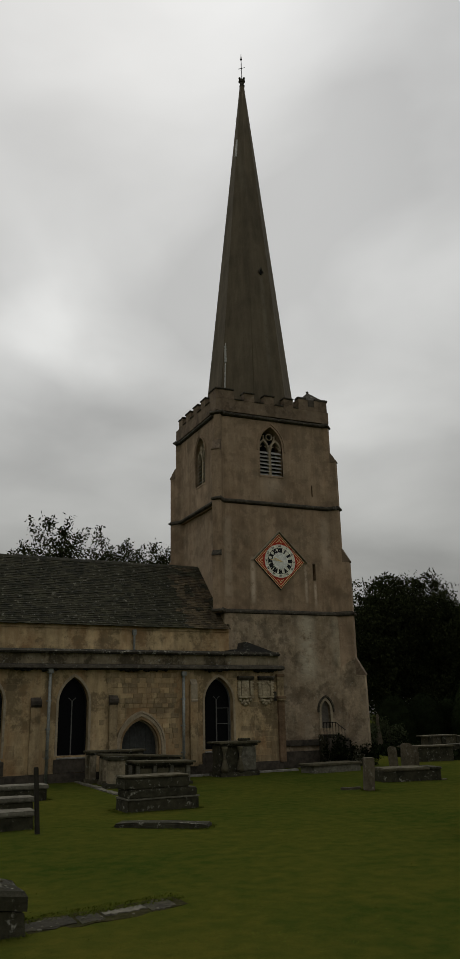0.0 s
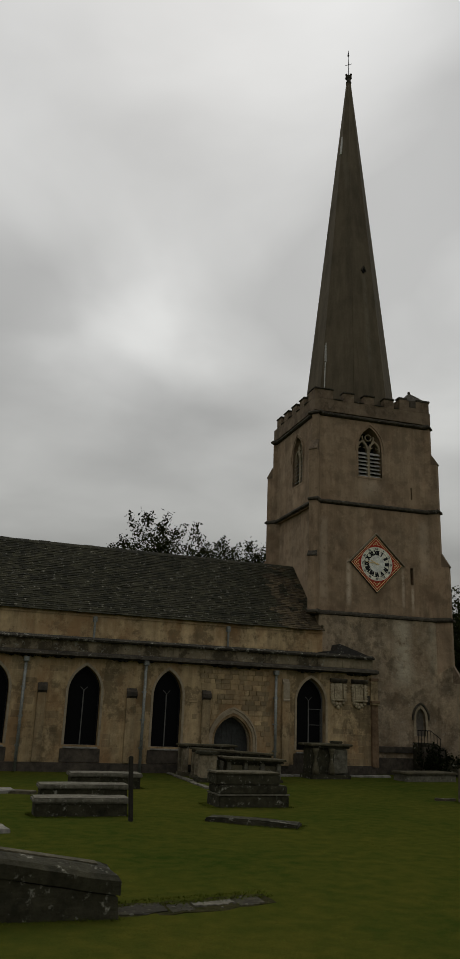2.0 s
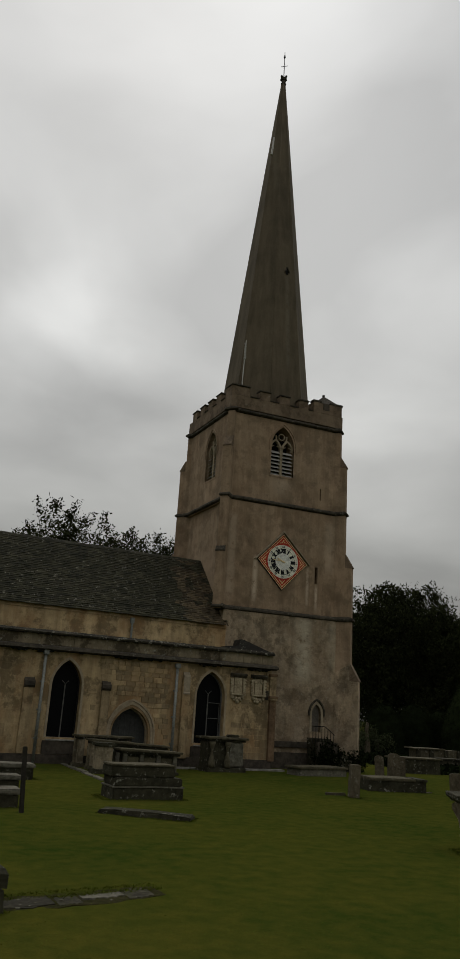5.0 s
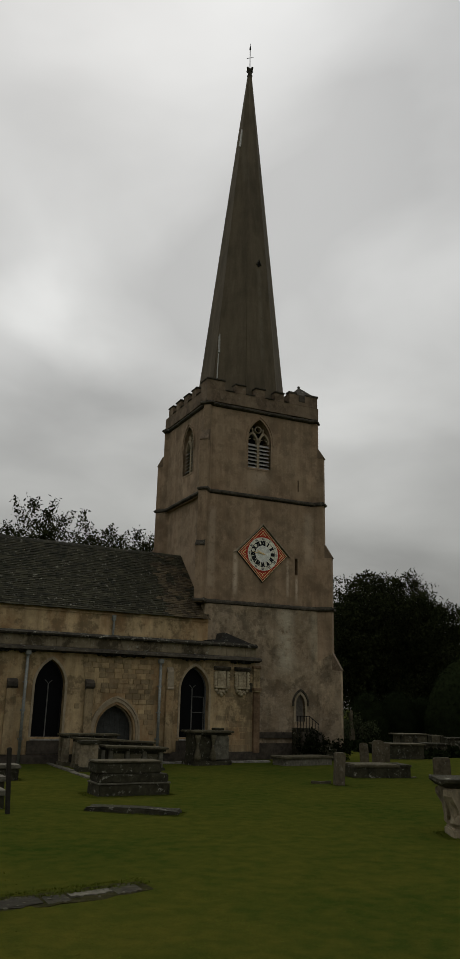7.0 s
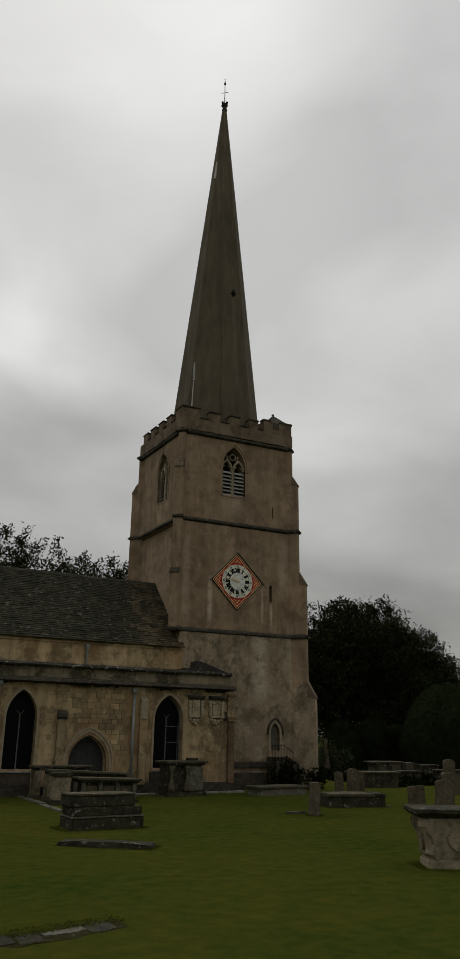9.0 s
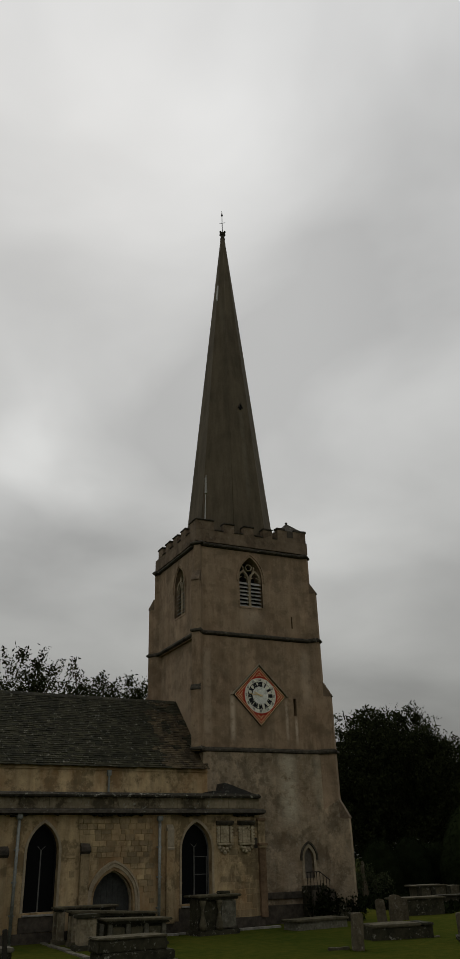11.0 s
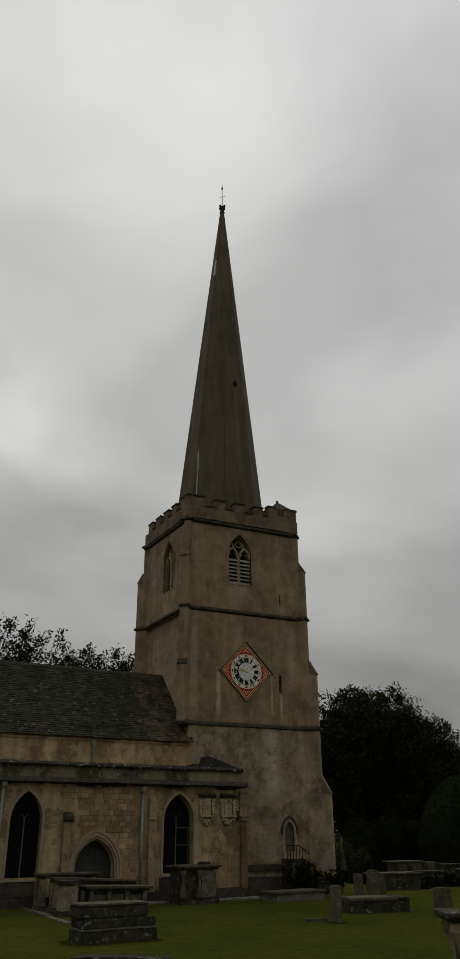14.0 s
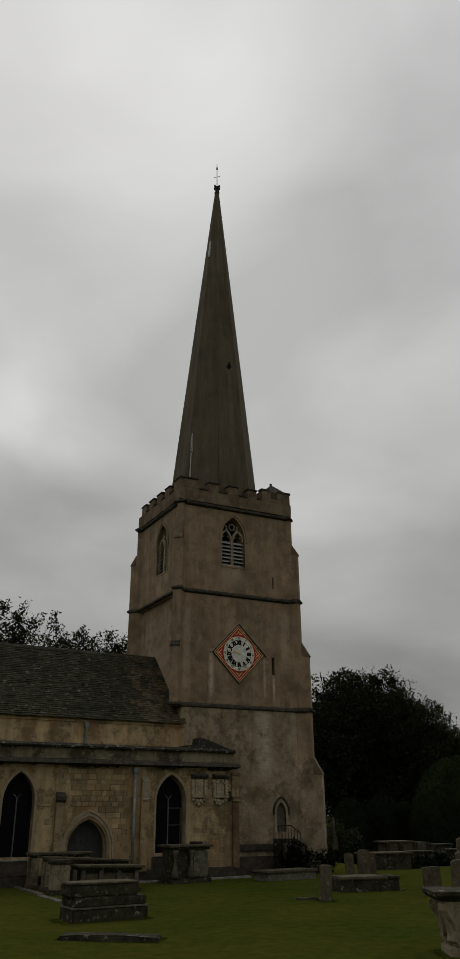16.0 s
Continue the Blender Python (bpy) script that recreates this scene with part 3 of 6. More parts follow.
def aisle_window(cx, w, light_bars):
    win = new("window")
    win.parent = nave
    win["label"] = "pointed two-light church window with dark glass"
    y = AY + 0.34
    part("pane", prism(bmesh.new(), arch(cx, w + 0.02, SILL - 0.01, SPRING, APEX + 0.01), y, y + 0.02), M_GLASS, win)
    part("surround", band(arch(cx, w, SILL, SPRING, APEX, grow=0.10), arch(cx, w, SILL, SPRING, APEX, grow=0.005), AY - 0.025, AY + 0.06), M_DRESS, win)
    part("frame", band(arch(cx, w, SILL + 0.005, SPRING, APEX, grow=-0.004), arch(cx, w, SILL + 0.005, SPRING, APEX, grow=-0.055), y - 0.05, y - 0.004), M_BAR if light_bars else M_IRON, win)
    bm = boxes((cx - 0.02, cx + 0.02, y - 0.06, y - 0.004, SILL + 0.01, SPRING + 0.05))
    for s in (-1, 1):
        for i in range(5):
            a, b = i / 5, (i + 1) / 5
            p = Vector((cx + s * 0.15 * a ** 1.2, y - 0.05, SPRING + 0.05 + 0.17 * a ** 0.8))
            q = Vector((cx + s * 0.15 * b ** 1.2, y - 0.05, SPRING + 0.05 + 0.17 * b ** 0.8))
            tube(bm, p, q, 0.014, seg=6)
    part("mullion", bm, M_BAR, win)
    if light_bars:
        part("glazing_bar", boxes((cx + 0.05, cx + w / 2 - 0.06, y - 0.06, y - 0.004, 2.05, 2.075), (cx + 0.05, cx + w / 2 - 0.06, y - 0.06, y - 0.004, 2.72, 2.745), (cx + w / 2 - 0.12, cx + w / 2 - 0.1, y - 0.06, y - 0.004, SILL + 0.01, 2.75)), M_BAR, win)
    part("sill", prism(bmesh.new(), [(AY - 0.10, SILL - 0.12), (AY - 0.10, SILL - 0.08), (y, SILL + 0.006), (y, SILL - 0.12)], cx - w / 2 - 0.02, cx + w / 2 + 0.02, lambda u, v, d: (d, u, v)), M_SLAB, win, "pale sloping stone sill")
    part("apron", roughen(boxes((cx - w / 2 - 0.14, cx + w / 2 + 0.14, AY - 0.06, AY + 0.02, 0.342, SILL - 0.125), bevel=0.02), 0.01), M_PLINTH, win, "damp black-stained stone below the sill")


for cx, w in WINDOWS:
    aisle_window(cx, w, cx > -5)

# arched doorway
doorway = new("doorway")
doorway.parent = nave
doorway["label"] = "blocked pointed doorway with a moulded stone arch"
for g0, g1, y0, y1, m in ((0.27, 0.20, AY - 0.09, AY + 0.03, M_DRESS), (0.195, 0.09, AY - 0.05, AY + 0.05, M_DRESS), (0.085, -0.004, AY - 0.015, AY + 0.12, M_AISLE), (-0.006, -0.05, AY + 0.20, AY + 0.34, M_DRESS)):
    part("arch_moulding", roughen(band(arch(DOOR_X, 1.68, 0.02, 1.24, 2.33, grow=g0), arch(DOOR_X, 1.68, 0.02, 1.24, 2.33, grow=g1), y0, y1), 0.012, 4), m, doorway)
for k in range(7):
    x0 = DOOR_X - 0.84 + k * 0.24
    outline = arch(DOOR_X, 1.68, 0.0, 1.24, 2.32)
    tops = [z for u, z in outline if x0 - 0.1 <= u <= x0 + 0.3]
    part("door_board", boxes((x0 + 0.004, x0 + 0.236, AY + 0.43, AY + 0.48, 0.0, min(2.34, max(tops) + 0.02))), M_DOORBOARD, doorway)

# shallow pilasters with weathered caps
for px, w, top, cap in ((-19.3, 0.42, 3.2, 0), (-15.82, 0.34, 3.30, 1), (-12.2, 0.40, 3.22, 0), (-8.97, 0.36, 3.28, 1), (-5.30, 0.36, 3.95, 2)):
    pil = new("pilaster")
    pil.parent = nave
    part("shaft", roughen(boxes((px - w / 2, px + w / 2, AY - 0.15, AY + 0.02, 0.35, top - 0.22), bevel=0.012), 0.008), M_AISLE, pil)
    if cap == 2:
        part("cap", prism(bmesh.new(), [(AY - 0.20, 3.02), (AY - 0.20, 3.08), (AY - 0.16, 3.12), (AY - 0.16, 3.78), (AY - 0.003, 3.98), (AY - 0.003, 3.02)], px - w / 2 + 0.03, px + w / 2 - 0.03, lambda u, v, d: (d, u, v)), M_DRESS, pil)
    else:
        part("cap", roughen(prism(bmesh.new(), [(AY - 0.12, top - 0.38), (AY - 0.24, top - 0.26), (AY - 0.24, top - 0.10), (AY - 0.003, top + 0.04), (AY - 0.003, top - 0.38)], px - w / 2 - 0.01, px + w / 2 + 0.01, lambda u, v, d: (d, u, v)), 0.02, 5), M_PLINTH, pil, "blackened cap stone")

# corner stones at the aisle end
for z in range(9):
    part("quoin", boxes((AX1 - (0.5 if z % 2 else 0.3), AX1 + 0.015, AY - 0.015, AY + 0.3, 0.42 + z * 0.43, 0.42 + z * 0.43 + 0.42), bevel=0.008), M_AISLE if z != 6 else M_DARKSTONE, nave)

shaft = new("corner_shaft")
shaft.parent = nave
part("shaft", roughen(boxes((AX1 - 0.12, AX1 + 0.20, AY - 0.16, AY + 0.3, 0.35, 3.10), bevel=0.015), 0.008), M_DAMP, shaft, "reddish-brown damp corner shaft")
part("cap", roughen(prism(bmesh.new(), [(AY - 0.24, 3.02), (AY - 0.24, 3.10), (AY - 0.18, 3.16), (AY - 0.12, 3.20), (AY - 0.12, 4.10), (AY + 0.25, 4.12), (AY + 0.25, 3.02)], AX1 - 0.13, AX1 + 0.21, lambda u, v, d: (d, u, v)), 0.010, 4), M_AISLE, shaft)
part("cap_lip", roughen(boxes((AX1 - 0.17, AX1 + 0.25, AY - 0.27, AY + 0.28, 3.10, 3.20), (AX1 - 0.17, AX1 + 0.25, AY - 0.17, AY + 0.28, 4.08, 4.20), bevel=0.02), 0.012, 4), M_DAMP, shaft)
# black lumps for moss, drips and the broken shadow below the string course
bm = bmesh.new()
rng = random.Random(23)
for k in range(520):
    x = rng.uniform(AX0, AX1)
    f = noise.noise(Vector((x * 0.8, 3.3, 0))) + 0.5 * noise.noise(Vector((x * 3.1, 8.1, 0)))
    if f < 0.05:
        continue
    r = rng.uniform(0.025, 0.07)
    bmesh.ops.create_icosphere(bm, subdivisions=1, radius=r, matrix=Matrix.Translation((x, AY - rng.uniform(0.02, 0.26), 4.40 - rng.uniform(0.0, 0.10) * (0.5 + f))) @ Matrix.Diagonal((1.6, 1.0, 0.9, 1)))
tagged(part("moss_crust", roughen(bm, 0.02, 9), M_MOSS_SHADOW, nave), "black moss crust and painted shadow line under the string course", kind="stuff")

# down pipes
for px, top, foot in ((-20.2, 4.2, 0.0), (-16.57, 4.2, 0.0), (-11.68, 4.3, 0.0), (-5.80, 4.2, 0.0)):
    dp = new("drainpipe")
    dp.parent = nave
    bm = tube(bmesh.new(), (px, AY - 0.13, foot), (px, AY - 0.13, top - 0.05), 0.062, seg=10)
    part("pipe", bm, M_PIPE, dp, "grey cast-iron rainwater pipe", smooth=True)
    part("hopper", box(bmesh.new(), px - 0.11, px + 0.11, AY - 0.25, AY - 0.03, top - 0.1, top + 0.1, bevel=0.025), M_PIPE, dp)
    for z in (0.9, 2.0, 3.1):
        part("bracket", boxes((px - 0.09, px + 0.09, AY - 0.15, AY + 0.01, z, z + 0.06)), M_PIPE, dp)

# wall monuments


def monument(name, cx, scroll):
    m = thing(name, "carved pale stone wall monument with a blank tablet", "wall monument", "monuments on the aisle wall")
    y = AY
    part("tablet", boxes((cx - 0.20, cx + 0.20, y - 0.07, y, 3.24, 3.92), bevel=0.015), M_MONUMENT, m, "smooth cream tablet")
    for s in (-1, 1):
        bm = boxes((cx + s * 0.29 - 0.05, cx + s * 0.29 + 0.05, y - 0.11, y, 3.24, 3.90), bevel=0.02)
        for k in range(5):
            tube(bm, (cx + s * 0.36, y - 0.10, 3.3 + k * 0.13), (cx + s * 0.36, y, 3.3 + k * 0.13), 0.05, 0.04, 8)
        part("side_column", bm, M_MONUMENT, m)
    part("cornice", prism(bmesh.new(), [(y - 0.003, 3.93), (y - 0.12, 3.94), (y - 0.2, 4.04), (y - 0.2, 4.09), (y - 0.003, 4.12)], cx - 0.40, cx + 0.40, lambda u, v, d: (d, u, v)), M_DARKSTONE, m)
    part("shelf", boxes((cx - 0.39, cx + 0.39, y - 0.16, y, 3.14, 3.23), bevel=0.02), M_MONUMENT, m)
    for k, (dx, dz, r) in enumerate(((-0.26, 3.06, 0.09), (-0.1, 3.0, 0.10), (0.08, 2.99, 0.10), (0.25, 3.06, 0.09), (-0.01, 2.88, 0.09), (-0.17, 2.93, 0.06), (0.16, 2.93, 0.06))):
        bm = bmesh.new()
        bmesh.ops.create_icosphere(bm, subdivisions=2, radius=r, matrix=Matrix.Translation((cx + dx, y - 0.04, dz)))
        part("carved_boss", roughen(bm, 0.02, 9), M_MONUMENT, m)
    if scroll:
        bm = bmesh.new()
        for s in (-1, 1):
            for k in range(6):
                a, b = k / 6, (k + 1) / 6
                tube(bm, (cx + s * (0.3 - 0.26 * a), y - 0.1, 3.9 - 0.16 * math.sin(a * 3)), (cx + s * (0.3 - 0.26 * b), y - 0.1, 3.9 - 0.16 * math.sin(b * 3)), 0.03, seg=6)
        part("swag", bm, M_MONUMENT, m)


monument("wall_monument", -2.72, False)
monument("wall_monument", -1.66, True)

# ---- the tower ----
tower = thing("church_tower", "brown rendered square church tower with battlements and a tall octagonal spire", "church tower")
STAGES = [(-3.14, 3.36, -3.46, 2.22, -0.3, 7.12), (-3.10, 3.30, -3.36, 2.14, 7.12, 12.66), (-3.24, 3.22, -3.26, 2.06, 12.66, 17.42)]
BEL = arch(-0.22, 1.32, 14.38, 15.95, 17.12)
BEL_L = arch(-1.05, 1.3, 14.2, 15.75, 16.92)
DOOR_T = arch(2.07, 0.50, 1.72, 2.55, 3.0)


def left(u, v, w):
    return (w, u, v)


for k, (x0, x1, y0, y1, z0, z1) in enumerate(STAGES):
    front = [[DOOR_T], [[(1.84, 8.92), (2.01, 8.92), (2.01, 9.78), (1.84, 9.78)]], [BEL, [(2.07, 13.42), (2.15, 13.42), (2.15, 14.06), (2.07, 14.06)]]][k]
    m = M_RENDER_LOW if k == 0 else M_RENDER
    part("tower_wall", pierced(x0, x1, z0, z1, front, y0, y0 + 0.8), m, tower)
    part("tower_wall", pierced(y0 + 0.8, y1 - 0.8, z0, z1, [BEL_L] if k == 2 else [], x0, x0 + 0.8, left), m, tower)
    part("tower_wall", boxes((x1 - 0.8, x1, y0 + 0.8, y1 - 0.8, z0, z1)), m, tower)
    part("tower_wall", boxes((x0, x1, y1 - 0.8, y1, z0, z1)), m, tower)
part("tower_floor", boxes((-2.6, 2.5, -2.6, 1.4, 12.5, 12.7)), M_VOID, tower)
part("tower_floor", boxes((-2.6, 2.5, -2.6, 1.4, 7.0, 7.2)), M_VOID, tower)


def plan(x0, x1, y0, y1, reach, w, first=None):
    """Square plan with a diagonal buttress at each corner."""
    pts = []
    h = w / math.sqrt(2)
    for cx, cy, dx, dy in ((x0, y0, -1, -1), (x1, y0, 1, -1), (x1, y1, 1, 1), (x0, y1, -1, 1)):
        r = ((first if first is not None and dx < 0 and dy < 0 else reach) + w / 2) / math.sqrt(2)
        a = [(cx, cy - dy * h), (cx + dx * r - 0, cy + dy * r - dy * h), (cx + dx * r - dx * h, cy + dy * r), (cx - dx * h, cy)]
        if dx * dy < 0:
            a = a[::-1]
        # anticlockwise round the plan
        pts += a
    return pts


def ring(name, z0, z1, box4, reach, w, grow, material, label="", first=None):
    x0, x1, y0, y1 = box4
    out = plan(x0 - grow, x1 + grow, y0 - grow, y1 + grow, reach + 0.25 * grow, w + grow, first)
    slim = plan(x0 - 0.02, x1 + 0.02, y0 - 0.02, y1 + 0.02, reach + 0.02, w + 0.02, None if first is None else first - 0.03)
    bm = bmesh.new()
    zs = ((slim, z0), (out, z0 + 0.25 * (z1 - z0)), (out, z0 + 0.6 * (z1 - z0)), (slim, z1))
    rows = [[bm.verts.new((u, v, z)) for u, v in p] for p, z in zs]
    n = len(out)
    for a in range(3):
        for i in range(n):
            j = (i + 1) % n
            bm.faces.new((rows[a][i], rows[a][j], rows[a + 1][j], rows[a + 1][i]))
    bm.faces.new(rows[0][::-1])
    bm.faces.new(rows[-1])
    bmesh.ops.subdivide_edges(bm, edges=[e for e in bm.edges if e.calc_length() > 2], cuts=14)
    roughen(bm, 0.025, 2.2)
    return part(name, bm, material, tower, label)


BUTT = ((-0.3, 4.25, 1.07, 0.52), (4.25, 9.95, 0.68, 0.42), (9.95, 15.45, 0.36, 0.40), (15.45, 17.42, 0.10, 0.34))
for cx, cy, dx, dy in ((-3.3, -3.35, -1, -1), (3.27, -3.35, 1, -1), (3.27, 2.12, 1, 1), (-3.3, 2.12, -1, 1)):
    but = new("buttress")
    but.parent = tower
    d, s = Vector((dx, dy, 0)).normalized(), Vector((-dy, dx, 0)).normalized()
    for i, (z0, z1, reach, w) in enumerate(BUTT):
        if dx < 0 and dy < 0:
            # this one starts on the string course above the nave roof
            if i == 0:
                continue
            z0 = max(z0, 7.12)
            reach -= 0.22 if i == 1 else 0.0
        c = Vector((cx, cy, 0)) - d * 0.05 * (z0 > 7) - d * 0.05 * (z0 > 12)
        bm = bmesh.new()
        nxt = BUTT[i + 1][2] if i < 3 else 0
        outline = [(-0.6, z0), (reach, z0), (reach, z1), (nxt, z1 + (reach - nxt) * 2.0 if i < 3 else z1), (-0.6, z1 + 0.01)]
        prism(bm, outline, -w / 2, w / 2, lambda u, v, t, c=c: tuple(c + d * u + s * t + Vector((0, 0, v))))
        part("buttress_stage", bm, M_RENDER_LOW if i == 0 else M_RENDER, but)
        if i < 3:
            bm = bmesh.new()
            lip = [(reach - 0.05, z1 - 0.08), (reach + 0.04, z1 - 0.05), (reach + 0.04, z1), (nxt - 0.02, z1 + (reach - nxt) * 2.0 + 0.04), (nxt - 0.02, z1 - 0.05)]
            prism(bm, lip, -w / 2 - 0.02, w / 2 + 0.02, lambda u, v, t, c=c: tuple(c + d * u + s * t + Vector((0, 0, v))))
            part("weathering", roughen(bm, 0.015, 3), M_DARKSTONE if dx < 0 and dy < 0 and i == 1 else M_BATTLE, but)

# the near-black colour of these courses includes the shade on their undersides
ring("string_course", 7.11, 7.34, (-3.3, 3.27, -3.40, 2.15), 0.58, 0.46, 0.115, M_DARKSTONE, "dark string course, underside shade in its colour", 0.30)
ring("string_course", 12.70, 12.91, (-3.27, 3.25, -3.34, 2.12), 0.26, 0.44, 0.105, M_DARKSTONE, "dark string course, underside shade in its colour")
ring("string_course", 17.44, 17.66, (-3.26, 3.23, -3.28, 2.08), -0.04, 0.6, 0.11, M_DARKSTONE, "dark string course below the battlements, underside shade in its colour")
part("tower_plinth", roughen(boxes((-0.9, 3.42, -3.56, -3.44, -0.3, 0.72), (-0.9, 3.42, -3.62, -3.44, 0.95, 1.22), bevel=0.02), 0.012), M_PLINTH, tower, "damp dark plinth course")
part("tower_plinth", roughen(boxes((-0.9, 3.40, -3.52, -3.44, 0.722, 0.948)), 0.006), M_RENDER_LOW, tower)

# battlements
PX0, PX1, PY0, PY1 = -3.34, 3.32, -3.36, 2.16
part("parapet_wall", boxes((PX0, PX1, PY0, PY0 + 0.36, 17.68, 18.36), (PX0, PX0 + 0.36, PY0 + 0.36, PY1 - 0.36, 17.68, 18.36),
                           (PX1 - 0.36, PX1, PY0 + 0.36, PY1 - 0.36, 17.68, 18.36), (PX0, PX1, PY1 - 0.36, PY1, 17.68, 18.36)), M_BATTLE, tower)
part("tower_roof", boxes((PX0 + 0.37, PX1 - 0.37, PY0 + 0.37, PY1 - 0.37, 17.5, 17.9)), M_LEAD, tower)


def merlon(x0, x1, y0, y1, h=18.82):
    me = part("merlon", roughen(boxes((x0, x1, y0, y1, 18.36, h), bevel=0.012), 0.008), M_BATTLE, tower)
    part("cap", roughen(boxes((x0 - 0.04, x1 + 0.04, y0 - 0.06, y1 + 0.06, h, h + 0.09), bevel=0.025), 0.012), M_DARKSTONE, me)


for a, b in ((-1.72, -1.12), (-0.54, 0.04), (0.62, 1.18)):
    merlon(a, b, PY0, PY0 + 0.36)
merlon(PX0, -2.32, PY0, PY0 + 0.36, 18.88)
merlon(PX0, PX0 + 0.36, PY0 + 0.37, -2.55, 18.87)
for k in range(4):
    merlon(PX0, PX0 + 0.36, -2.0 + k * 1.05, -2.0 + k * 1.05 + 0.58)
    merlon(PX1 - 0.36, PX1, -1.2 + k * 1.0, -1.2 + k * 1.0 + 0.55)
for k in range(5):
    merlon(-2.9 + k * 1.25, -2.9 + k * 1.25 + 0.65, PY1 - 0.36, PY1)
for a, b in ((-2.32, -1.72), (-1.12, -0.54), (0.04, 0.62), (1.18, 1.50)):
    part("crenel_sill", roughen(boxes((a + 0.045, b - 0.045, PY0 - 0.05, PY0 + 0.40, 18.361, 18.43), bevel=0.02), 0.008), M_DARKSTONE, tower)
for k in range(4):
    part("crenel_sill", roughen(boxes((PX0 - 0.05, PX0 + 0.40, -2.5 + k * 1.05, -2.05 + k * 1.05, 18.361, 18.43), bevel=0.02), 0.008), M_DARKSTONE, tower)

# stair turret on the corner
turret = new("stair_turret")
turret.parent = tower
turret["label"] = "low stair turret with a pyramid cap"
part("turret_wall", boxes((1.52, 3.28, PY0 + 0.01, -1.7, 18.361, 18.98), bevel=0.015), M_BATTLE, turret)
for a, b in ((1.48, 2.0), (2.54, 3.34)):
    part("turret_coping", boxes((a, b, PY0 - 0.005, -3.0, 18.98, 19.10), bevel=0.015), M_DARKSTONE, turret)
bm = bmesh.new()
bmesh.ops.create_cone(bm, cap_ends=True, segments=4, radius1=1.08, radius2=0.03, depth=0.78, matrix=Matrix.Translation((2.62, -2.5, 19.40)) @ Matrix.Rotation(radians(45), 4, "Z"))
part("turret_cap", roughen(bm, 0.012), M_DARKSTONE, turret)
bm = bmesh.new()
bmesh.ops.create_icosphere(bm, subdivisions=2, radius=0.08, matrix=Matrix.Translation((2.62, -2.5, 19.82)))
part("turret_knob", bm, M_DARKSTONE, turret)
# notch is not cut: a dark panel paints its shaded hollow
part("turret_notch", boxes((2.1, 2.48, PY0 - 0.006, PY0 + 0.06, 18.58, 18.97)), M_PLINTH, turret)

# spire
SX, SY, TIP = 0.20, -0.80, 43.7


def spire_r(z):
    return 2.465 * (TIP - z) / (TIP - 19.6)


def spire_x(z):
    return SX - 0.165 * (TIP - z) / (TIP - 19.6)


bm = bmesh.new()
rows = []
levels = [17.8 + (42.3 - 17.8) * i / 48 for i in range(49)]
for z in levels:
    rows.append([bm.verts.new((spire_x(z) + spire_r(z) * math.cos(radians(22.5 + 45 * i)), SY + spire_r(z) * math.sin(radians(22.5 + 45 * i)), z)) for i in range(8)])
for a, b in zip(rows, rows[1:]):
    for i in range(8):
        bm.faces.new((a[i], a[(i + 1) % 8], b[(i + 1) % 8], b[i]))
bm.faces.new(rows[0][::-1])
bm.faces.new(rows[-1])
spire = part("spire", bm, M_SPIRE, tower, "tall dark-brown octagonal stone spire")
for i in range(8):
    a = radians(22.5 + 45 * i)
    r0, r1 = spire_r(18.3) - 0.02, spire_r(42.2) - 0.01
    bm = tube(bmesh.new(), (spire_x(18.3) + r0 * math.cos(a), SY + r0 * math.sin(a), 18.3), (spire_x(42.2) + r1 * math.cos(a), SY + r1 * math.sin(a), 42.2), 0.022, 0.012, 6)
    part("rib", bm, M_SPIRE, spire, smooth=True)
a = radians(22.5 + 180)
z0, z1 = 36.2, 37.6
part("repair_stone", tube(bmesh.new(), (spire_x(z0) + spire_r(z0) * math.cos(a), SY + spire_r(z0) * math.sin(a), z0), (spire_x(z1) + spire_r(z1) * math.cos(a), SY + spire_r(z1) * math.sin(a), z1), 0.075, 0.055, 6), M_WHITE, spire, "pale replaced stone on the spire edge")
# spire light on the front face
zc = 27.3
LX = spire_x(zc) + 0.1
yf = SY - spire_r(zc) * math.cos(radians(22.5))
bm = prism(bmesh.new(), [(LX - 0.06, zc - 0.15), (LX + 0.06, zc - 0.15), (LX + 0.075, zc + 0.04), (LX, zc + 0.20), (LX - 0.075, zc + 0.04)], yf - 0.04, yf + 0.2)
part("spire_light", bm, M_VOID, spire)
part("spire_light_hood", band([(LX - 0.16, zc - 0.02), (LX, zc + 0.34), (LX + 0.16, zc - 0.02)], [(LX - 0.11, zc - 0.02), (LX, zc + 0.25), (LX + 0.11, zc - 0.02)], yf - 0.10, yf + 0.12), M_DARKSTONE, spire)

# finial and vane
bm = bmesh.new()
for z, r in ((42.25, 0.19), (42.70, 0.22)):
    bmesh.ops.create_cone(bm, cap_ends=True, segments=8, radius1=r * 0.8, radius2=r, depth=0.16, matrix=Matrix.Translation((SX, SY, z)))
tube(bm, (SX, SY, 42.1), (SX, SY, 42.8), 0.14, seg=8)
for i in range(4):
    a = radians(20 + 90 * i)
    bmesh.ops.create_icosphere(bm, subdivisions=1, radius=0.09, matrix=Matrix.Translation((SX + 0.21 * math.cos(a), SY + 0.21 * math.sin(a), 42.84)))
part("finial", bm, M_DARKSTONE, tower, "carved stone finial")
